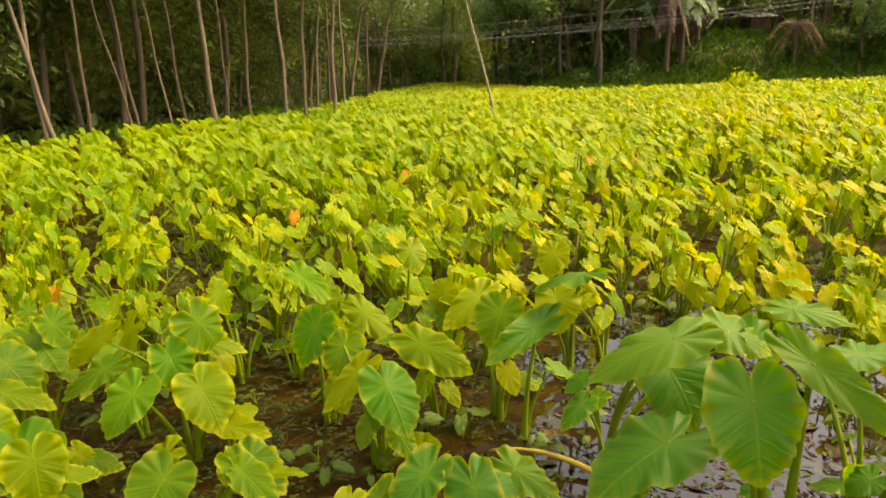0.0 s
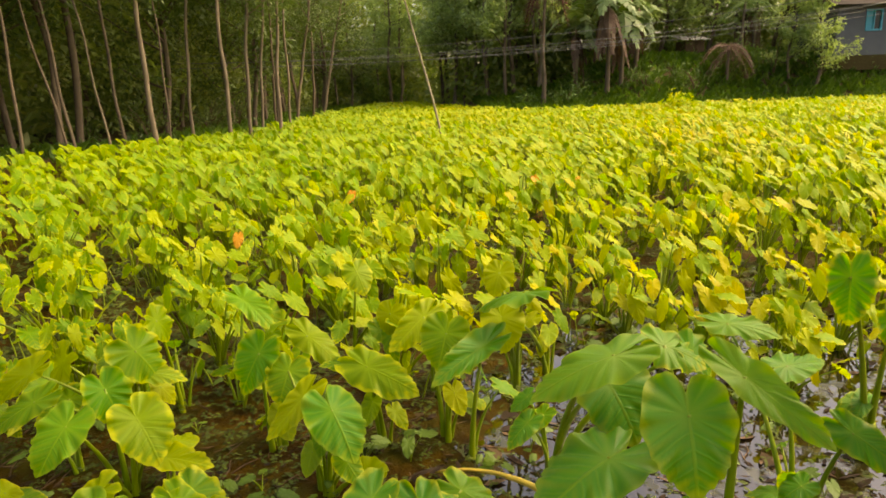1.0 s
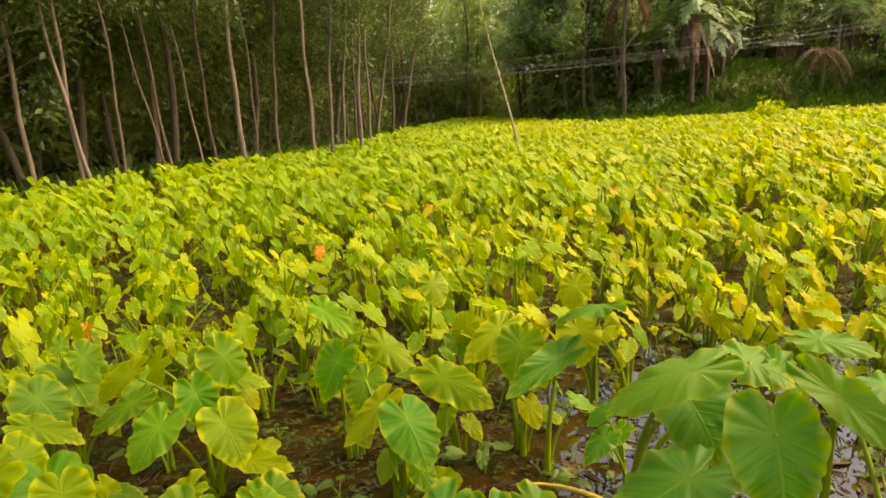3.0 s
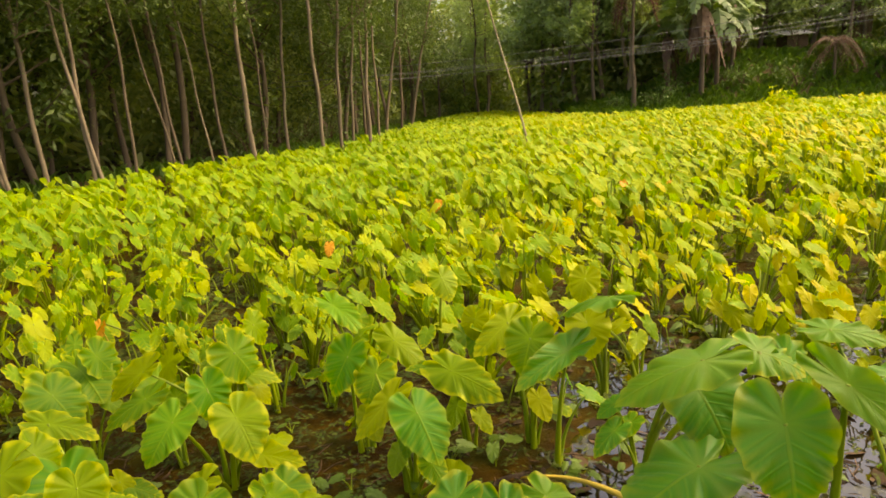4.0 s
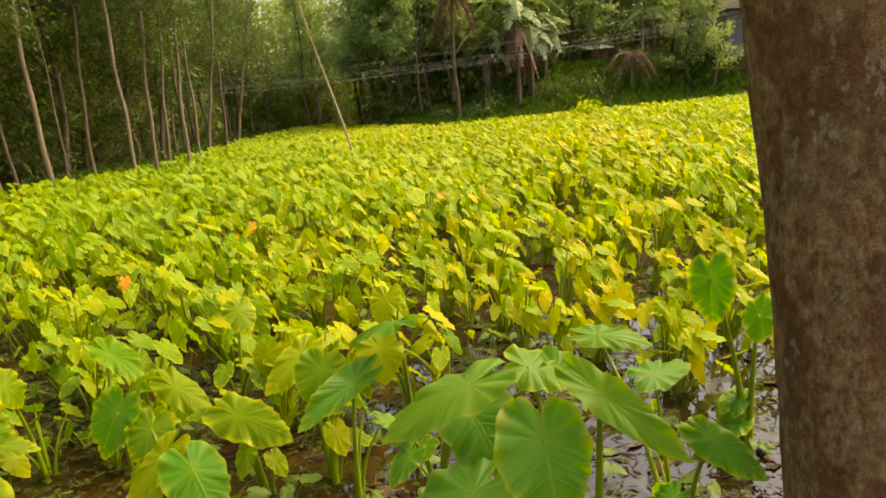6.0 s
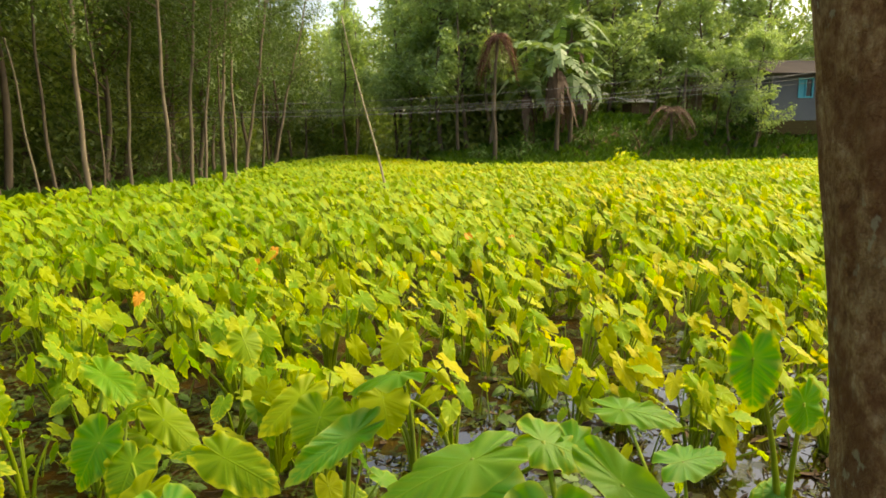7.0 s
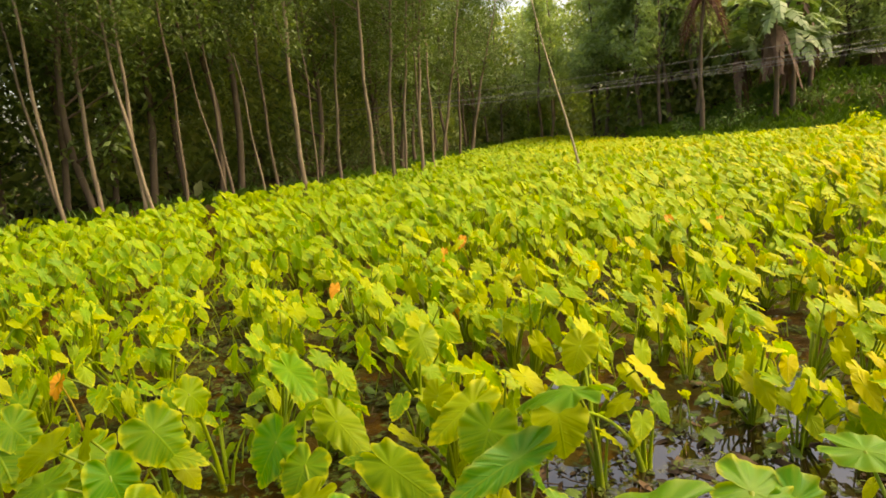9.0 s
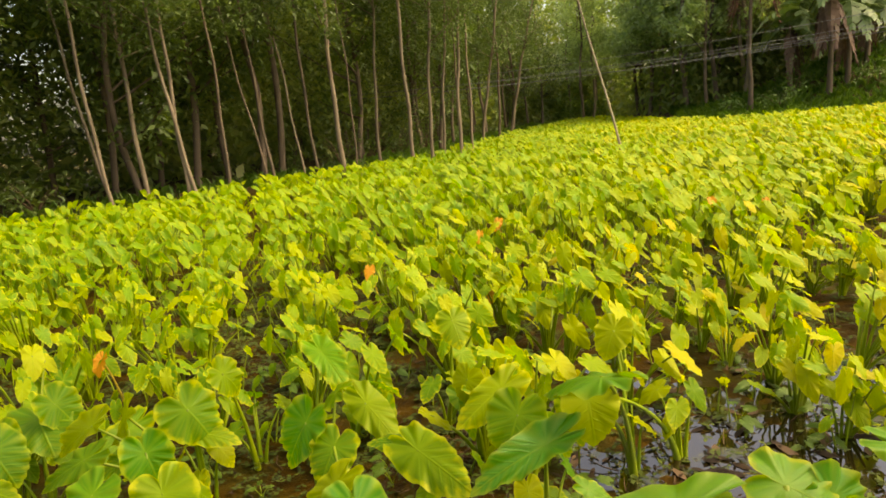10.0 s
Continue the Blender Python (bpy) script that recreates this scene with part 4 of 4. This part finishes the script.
banana((11.2, 37.6), 5.5, 1, "banana plant with broad pale leaves and dry hanging ones", 2.9, 16)
banana((12.3, 38.6), 3.6, 2, "smaller banana plant with torn green leaves", 1.8, 5)
banana((12.9, 40.6), 5.9, 5, "tall banana plant with pale torn leaves", 2.8, 6)
banana((9.8, 39.2), 3.4, 3, "smaller banana plant with torn green leaves", 1.8, 5)
banana((13.6, 40.0), 3.0, 4, "smaller banana plant with torn green leaves", 1.7, 4)


def palm(at, height, seed, mat, label, count=18, ln=1.6, fall=1.1):
    rng = random.Random(seed)
    root = tagged(new("palm"), label, "palm", "palms on the bank")
    root.location = (at[0], at[1], ground_height(*at))
    pts, radii = trunk_shape(rng, height, 0.14, (0.02, 0), 0.06)
    v, f = tube(pts, [max(r, 0.08) for r in radii], 9)
    part("trunk", mesh_of("palm_trunk", v, f, [M_BROWN_BARK]), root)
    top = Vector(pts[-1])
    for i in range(count):
        a = i * 2.4
        out = Vector((math.cos(a), math.sin(a), 0))
        rise = rng.uniform(-0.6, 0.9)
        spine = bezier(top, top + out * ln * 0.5 + Vector((0, 0, rise)), top + out * ln + Vector((0, 0, rise - fall)), 9)
        pile = Pile()
        v, f = tube(spine, [0.02 * (1 - k / 11) for k in range(10)], 4)
        pile.add(v, f)
        side = Vector((-math.sin(a), math.cos(a), 0))
        for k in range(2, 10):
            for sgn in (-1, 1):
                for h in (0.0, 0.5):
                    p = spine[k - 1].lerp(spine[k], h)
                    d = (side * sgn + out * 0.6 + Vector((0, 0, -0.7))).normalized()
                    pile.add([p, p + d * 0.22 + out * 0.02, p + d * 0.45, p + d * 0.22 - out * 0.025], [(0, 1, 2, 3)])
        part("frond", pile.mesh("palm_frond", [mat]), root)


palm((7.45, 36.6), 6.9, 3, M_RUST, "palm with a crown of dead brown fronds", 34, 1.1, 2.3)
palm((18.5, 38.6), 2.1, 5, M_DRY, "low palm with dry brown fronds on the bank", 22, 1.4, 1.6)
palm((20.6, 41.5), 3.2, 6, M_SHRUB, "small green palm beside the house", 14, 1.7)

# ---- house on the bank ----


def box(pile, lo, hi, slot=0):
    x0, y0, z0 = lo
    x1, y1, z1 = hi
    pile.add([(x0, y0, z0), (x1, y0, z0), (x1, y1, z0), (x0, y1, z0), (x0, y0, z1), (x1, y0, z1), (x1, y1, z1), (x0, y1, z1)],
             [(0, 3, 2, 1), (4, 5, 6, 7), (0, 1, 5, 4), (1, 2, 6, 5), (2, 3, 7, 6), (3, 0, 4, 7)], None, None, slot)


def flat_part(name, boxes, mat, root, label=""):
    p = Pile()
    for lo, hi in boxes:
        box(p, lo, hi)
    me = p.mesh(name, [mat])
    me.polygons.foreach_set("use_smooth", np.zeros(len(me.polygons), dtype=bool))
    return part(name, me, root, label)


def tin_sheet(x0, x1, rows):
    """A corrugated sheet in one piece: rows of (y, z), waves across x."""
    n = int((x1 - x0) / 0.1)
    verts = [(x0 + (x1 - x0) * i / n, y, z + 0.045 * (i % 2)) for y, z in rows for i in range(n + 1)]
    faces = [(r * (n + 1) + i, r * (n + 1) + i + 1, (r + 1) * (n + 1) + i + 1, (r + 1) * (n + 1) + i) for r in range(len(rows) - 1) for i in range(n)]
    return verts, faces


def house():
    root = tagged(new("house"), "small weathered blue-grey house with a teal window under a tin roof", "house")
    root.location = (25.0, 39.0, 2.6)
    flat_part("wall", [((0, 0, -0.6), (1.75, 0.15, 3.0)), ((2.65, 0, -0.6), (7, 0.15, 3.0)), ((1.75, 0, -0.6), (2.65, 0.15, 1.55)), ((1.75, 0, 2.65), (2.65, 0.15, 3.0)), ((0, 0.15, -0.6), (0.15, 5, 3.0)), ((6.85, 0.15, -0.6), (7, 5, 3.0)), ((0.15, 4.85, -0.6), (6.85, 5, 3.0))], M_WALL, root)
    flat_part("plinth", [((-0.08, -0.10, -0.7), (7.08, -0.004, 0.15))], M_SOIL, root)
    v, f = tin_sheet(-0.6, 7.6, [(-0.8, 2.9), (2.5, 4.0), (5.8, 2.9)])
    part("roof", mesh_of("roof", v, f, [M_TIN], smooth=False), root, "grey corrugated tin roof")
    win = flat_part("window", [((1.70, -0.04, 1.5), (1.80, 0.1, 2.7)), ((2.60, -0.04, 1.5), (2.70, 0.1, 2.7)), ((1.80, -0.04, 1.5), (2.60, 0.1, 1.6)), ((1.80, -0.04, 2.6), (2.60, 0.1, 2.7)), ((2.17, -0.03, 1.6), (2.23, 0.09, 2.6))], M_TEAL, root, "teal painted window frame")
    flat_part("pane", [((1.80, 0.05, 1.6), (2.17, 0.06, 2.6))], M_TEAL, win, "teal shutter")
    flat_part("pane", [((2.23, 0.05, 1.6), (2.60, 0.06, 2.6))], M_GLASS, win)


house()


def shed(at, size, tilt, mat, label):
    root = tagged(new("shed"), label, "shed")
    root.location = (at[0], at[1], ground_height(*at))
    w, d, h = size
    flat_part("wall", [((0, 0, -0.3), (w, 0.1, h)), ((0, 0.1, -0.3), (0.1, d, h)), ((w - 0.1, 0.1, -0.3), (w, d, h)), ((0.1, d - 0.1, -0.3), (w - 0.1, d, h))], M_TWIG, root, "brown plank wall")
    v, f = tin_sheet(-0.25, w + 0.25, [(-0.4, h), (d + 0.3, h + tilt)])
    part("roof", mesh_of("roof", v, f, [mat], smooth=False), root, "corrugated tin roof")


shed((17.6, 42.5), (1.2, 1.6, 1.2), 0.4, M_TIN_PALE, "low brown shed with a bleached tin roof in the trees")
shed((21.9, 43.5), (1.0, 1.6, 2.6), 0.5, M_TIN_PALE, "brown shed with a bleached tin roof in the trees")

# ---- cane, cables ----
root = tagged(new("bamboo_pole"), "thin leaning bamboo pole standing in the taro", "pole")
root.location = (0.98, 17.0, 0.0)
pts = [(-0.225 * z + 0.03 * math.sin(z * 1.3), 0.0, z) for z in np.linspace(-0.1, 4.7, 17)]
v, f = tube(pts, [0.034 - 0.0013 * i for i in range(17)], 8)
part("cane", mesh_of("cane", v, f, [M_BAMBOO]), root)
for i in range(1, 14):
    z = i * 0.33
    x = -0.225 * z + 0.03 * math.sin(z * 1.3)
    v, f = tube([(x + 0.004, 0, z - 0.012), (x, 0, z), (x - 0.004, 0, z + 0.012)], [0.036 - 0.0014 * i, 0.041 - 0.0014 * i, 0.036 - 0.0014 * i], 8)
    part("node_ring", mesh_of("node_ring", v, f, [M_BAMBOO]), root)


def cable(a, b, sag, r):
    a, b = Vector(a), Vector(b)
    pts = [a.lerp(b, t) - Vector((0, 0, 4 * sag * t * (1 - t))) for t in np.linspace(0, 1, 41)]
    v, f = tube(pts, [r] * 41, 5)
    tagged(new("power_cable", mesh_of("power_cable", v, f, [M_CABLE])), "thin grey power cable hanging across the field", "cable", "cables over the field")


for n, (za, zb, sag) in enumerate([(2.95, 6.3, 1.45), (3.05, 6.0, 1.15), (3.1, 5.7, 1.15), (3.35, 6.9, 1.35), (2.9, 5.4, 1.05)]):
    cable((-14, 27 + 0.2 * n, za), (30, 27 + 0.2 * n, zb), sag, 0.008)

# ---- the tree by the bank ----


def bank_tree():
    rng = random.Random(9)
    root = tagged(new("bank_tree"), "thick tree trunk with flaking reddish-brown bark on the bank", "tree")
    root.location = (0, 0, 0)
    rings, around = 110, 72
    verts, faces = [], []
    for i in range(rings + 1):
        z = -0.1 + 4.6 * i / rings
        cx, cy = 1.829 - 0.09 * z, 1.45 + 0.075 * z
        r = 0.268 - 0.012 * z + 0.10 * math.exp(-(z + 0.1) / 0.22)
        for k in range(around):
            a = 2 * math.pi * k / around
            n1 = noise.noise((math.cos(a) * 1.3, math.sin(a) * 1.3, z * 1.1))
            n2 = noise.noise((math.cos(a) * 6, math.sin(a) * 6, z * 5.5))
            n3 = noise.noise((math.cos(a) * 16, math.sin(a) * 16, z * 22))
            q = r + 0.016 * n1 + 0.008 * n2 + 0.004 * abs(n3)
            verts.append((cx + math.cos(a) * q, cy + math.sin(a) * q, z))
    for i in range(rings):
        for k in range(around):
            k2 = (k + 1) % around
            faces.append((i * around + k, i * around + k2, (i + 1) * around + k2, (i + 1) * around + k))
    part("trunk", mesh_of("bank_trunk", verts, faces, [M_NEAR_BARK]), root)
    crown = Pile()
    top = Vector((1.829 - 0.09 * 4.4, 1.45 + 0.075 * 4.4, 4.4))
    for i in range(9):
        a = i * 0.7 + rng.uniform(-0.2, 0.2)
        e = top + Vector((math.cos(a) * rng.uniform(1.5, 2.6), math.sin(a) * rng.uniform(1.5, 2.6), rng.uniform(1.5, 4.0)))
        c = top.lerp(e, 0.4) + Vector((0, 0, 0.5))
        v, f = tube(bezier(top - Vector((0, 0, 0.2)), c, e, 6), [0.13, 0.11, 0.09, 0.07, 0.05, 0.03, 0.015], 7)
        part("limb", mesh_of("limb", v, f, [M_NEAR_BARK]), root)
        for _ in range(26):
            t = rng.uniform(0.35, 1.1)
            leaf_cloud(crown, top.lerp(e, t) + Vector((rng.gauss(0, 0.4), rng.gauss(0, 0.4), rng.gauss(0, 0.3))), 0.25, 12, rng, 0.2)
    part("crown", crown.mesh("crown", [M_GROVE]), root)


bank_tree()

# ---- grass, weeds, litter ----
pile = Pile()
rng = random.Random(77)


def tuft(x, y, h, n, w=0.008):
    z = ground_height(x, y) - 0.01
    for _ in range(n):
        a = rng.uniform(0, 6.28)
        b = Vector((x + rng.gauss(0, h * 0.25), y + rng.gauss(0, h * 0.25), z))
        o = Vector((math.cos(a), math.sin(a), 0))
        s = Vector((-math.sin(a), math.cos(a), 0)) * w
        hh = h * rng.uniform(0.6, 1.2)
        mid = b + o * hh * 0.2 + Vector((0, 0, hh * 0.65))
        tip = b + o * hh * rng.uniform(0.4, 0.8) + Vector((0, 0, hh * rng.uniform(0.75, 1.0)))
        pile.add([b - s, b + s, mid + s * 0.8, tip, mid - s * 0.8], [(0, 1, 2, 3, 4)])


for _ in range(2600):
    x = rng.uniform(4.5, 33)
    y = far_edge(x) + rng.uniform(0.1, 7.5)
    tuft(x, y, rng.uniform(0.25, 0.6), 7, 0.02)
for _ in range(1300):
    y = rng.uniform(6, 60)
    x = left_edge(y) - rng.uniform(0.1, 3.0)
    tuft(x, y, rng.uniform(0.15, 0.45), 6, 0.018)
for _ in range(260):
    x = rng.uniform(-3, 5)
    tuft(x, near_edge(x) - rng.uniform(0.05, 0.6), rng.uniform(0.05, 0.14), 6, 0.004)
tagged(new("bank_grass", pile.mesh("bank_grass", [M_GRASS])), "rough green grass on the banks round the field", "grass", kind="stuff")


def weed(at, seed, h):
    r = random.Random(seed)
    root = tagged(new("weed"), "small broad-leaved weed in the mud", "weed", "weeds between the taro")
    root.location = (at[0], at[1], ground_height(*at) - 0.01)
    for i in range(r.randint(3, 4)):
        a = r.uniform(0, 6.28)
        e = Vector((math.cos(a) * h * 0.5, math.sin(a) * h * 0.5, h * r.uniform(0.6, 1.1)))
        v, f = tube(bezier((0, 0, 0), (0, 0, e.z * 0.6), e, 4), [0.003, 0.003, 0.0025, 0.002, 0.0015], 4)
        part("stem", mesh_of("weed_stem", v, f, [M_STALK]), root)
        way = Vector((math.cos(a), math.sin(a), -0.35)).normalized() * h * 0.55
        part("leaf_blade", leaf_mesh("mid", r.randrange(8), M_WEED), root, "", facing(e, e + way, (0, -0.3, 1), h * 0.42))


n = 0
for x, y, h in [(-0.55, 2.42, 0.12), (-0.62, 2.55, 0.10), (0.02, 2.75, 0.16), (-0.1, 2.45, 0.10), (-0.6, 2.0, 0.09), (-1.25, 2.0, 0.09), (0.35, 2.3, 0.08), (1.48, 1.98, 0.16), (1.35, 1.86, 0.10), (-0.8, 2.6, 0.10), (-1.35, 2.4, 0.08)]:
    weed((x, y), n, h)
    n += 1
for _ in range(150):
    x, y = rng.uniform(-3.2, 2.2), rng.uniform(1.9, 5.6)
    weed((x, y), n, rng.uniform(0.05, 0.13))
    n += 1

pile = Pile()
for _ in range(30000):
    x, y = rng.uniform(-3.6, 4.2), 1.3 + rng.random() ** 1.3 * 6.0
    z = max(ground_height(x, y), 0.0) + rng.uniform(0.0, 0.012)
    a = rng.uniform(0, 6.28)
    if x > 0.15 and y > 1.9 and rng.random() < 0.65:
        continue
    if noise.noise((x * 1.4, y * 1.4, 9.0)) < -0.05 and rng.random() < 0.75:
        continue
    if rng.random() < 0.16:
        ln = rng.uniform(0.03, 0.16)
        d = Vector((math.cos(a) * ln, math.sin(a) * ln, rng.uniform(-0.01, 0.03)))
        s = Vector((-math.sin(a), math.cos(a), 0)) * ln * rng.uniform(-0.15, 0.15)
        p = Vector((x, y, z))
        v, f = tube([p, p + d * 0.5 + s, p + d], [0.003, 0.0035, 0.002], 4)
        pile.add(v, f, None, None, 0)
    else:
        ln = rng.uniform(0.005, 0.03)
        d = Vector((math.cos(a), math.sin(a), rng.uniform(-0.2, 0.4))) * ln
        s = Vector((-math.sin(a), math.cos(a), rng.uniform(-0.4, 0.4))) * ln * 0.4
        p = Vector((x, y, z + 0.004))
        pile.add([p - d, p + s, p + d, p - s], [(0, 1, 2, 3)], None, None, 1 if rng.random() < 0.45 else 2)
for _ in range(1100):
    x = rng.uniform(1.1, 2.3)
    y = rng.uniform(1.35, 2.3)
    z = max(ground_height(x, y), 0.0) + rng.uniform(0, 0.02)
    a = rng.uniform(0, 6.28)
    ln = rng.uniform(0.008, 0.03)
    d = Vector((math.cos(a), math.sin(a), rng.uniform(-0.3, 0.4))) * ln
    s = Vector((-math.sin(a), math.cos(a), rng.uniform(-0.5, 0.5))) * ln * 0.45
    p = Vector((x, y, z + 0.01))
    pile.add([p - d, p + s, p + d, p - s], [(0, 1, 2, 3)], None, None, 1)
for _ in range(900):
    x, y = rng.uniform(0.0, 3.6), 1.6 + rng.random() * 3.4
    if noise.noise((x * 2.3, y * 2.3, 5.0)) < -0.15:
        continue
    a, ln = rng.uniform(0, 6.28), rng.uniform(0.02, 0.075)
    d = Vector((math.cos(a), math.sin(a), rng.uniform(-0.1, 0.25))) * ln
    s = Vector((-math.sin(a), math.cos(a), rng.uniform(-0.3, 0.3))) * ln * rng.uniform(0.15, 0.5)
    p = Vector((x, y, max(ground_height(x, y), 0.0) + 0.006))
    pile.add([p - d, p - d * 0.2 + s, p + d * 0.5 + s * 0.8, p + d, p + d * 0.3 - s, p - d * 0.5 - s * 0.7], [(0, 1, 2, 3), (3, 4, 5, 0)], None, None, 1 if rng.random() < 0.7 else 0)
for _ in range(17000):
    x, y = rng.uniform(-4.5, 3.2), 1.5 + rng.random() ** 1.2 * 7.0
    if noise.noise((x * 1.9, y * 1.9, 3.0)) < -0.22 or (x > 0.15 and rng.random() < 0.6):
        continue
    z, h, a0 = max(ground_height(x, y), 0.0), rng.uniform(0.008, 0.05), rng.uniform(0, 6.28)
    for k in range(3):
        a = a0 + k * 2.1 + rng.uniform(-0.4, 0.4)
        o = Vector((math.cos(a), math.sin(a), rng.uniform(-0.5, 0.3))) * rng.uniform(0.012, 0.032) * (1 + 0.7 * soft(y, 2.8, 4.2))
        w = Vector((-math.sin(a), math.cos(a), rng.uniform(-0.2, 0.2))) * 0.008 * (1 + 0.7 * soft(y, 2.8, 4.2))
        p = Vector((x, y, z + h))
        pile.add([p, p + o * 0.5 + w, p + o, p + o * 0.5 - w], [(0, 1, 2, 3)], None, None, 2)
tagged(new("field_litter", pile.mesh("field_litter", [M_TWIG, M_LITTER, M_SCUM])), "dead stalks, brown leaf scraps and floating weed bits", "litter", kind="stuff")

root = tagged(new("fallen_stalk"), "fallen yellow taro stalk with a withered brown leaf", "stalk")
root.location = (0.34, 2.54, 0.03)
v, f = tube(bezier((-0.22, 0.05, 0.02), (0.05, 0.05, 0.06), (0.28, -0.13, -0.02), 10), [0.004 + 0.0012 * i for i in range(11)], 8)
part("leaf_stalk", mesh_of("yellow_stalk", v, f, [M_STALK_YELLOW]), root)
part("leaf_blade", leaf_mesh("high", 3, M_LITTER), root, "withered brown blade", facing((-0.22, 0.05, 0.04), (-0.33, 0.03, 0.01), (0, 0.3, 1), 0.06))
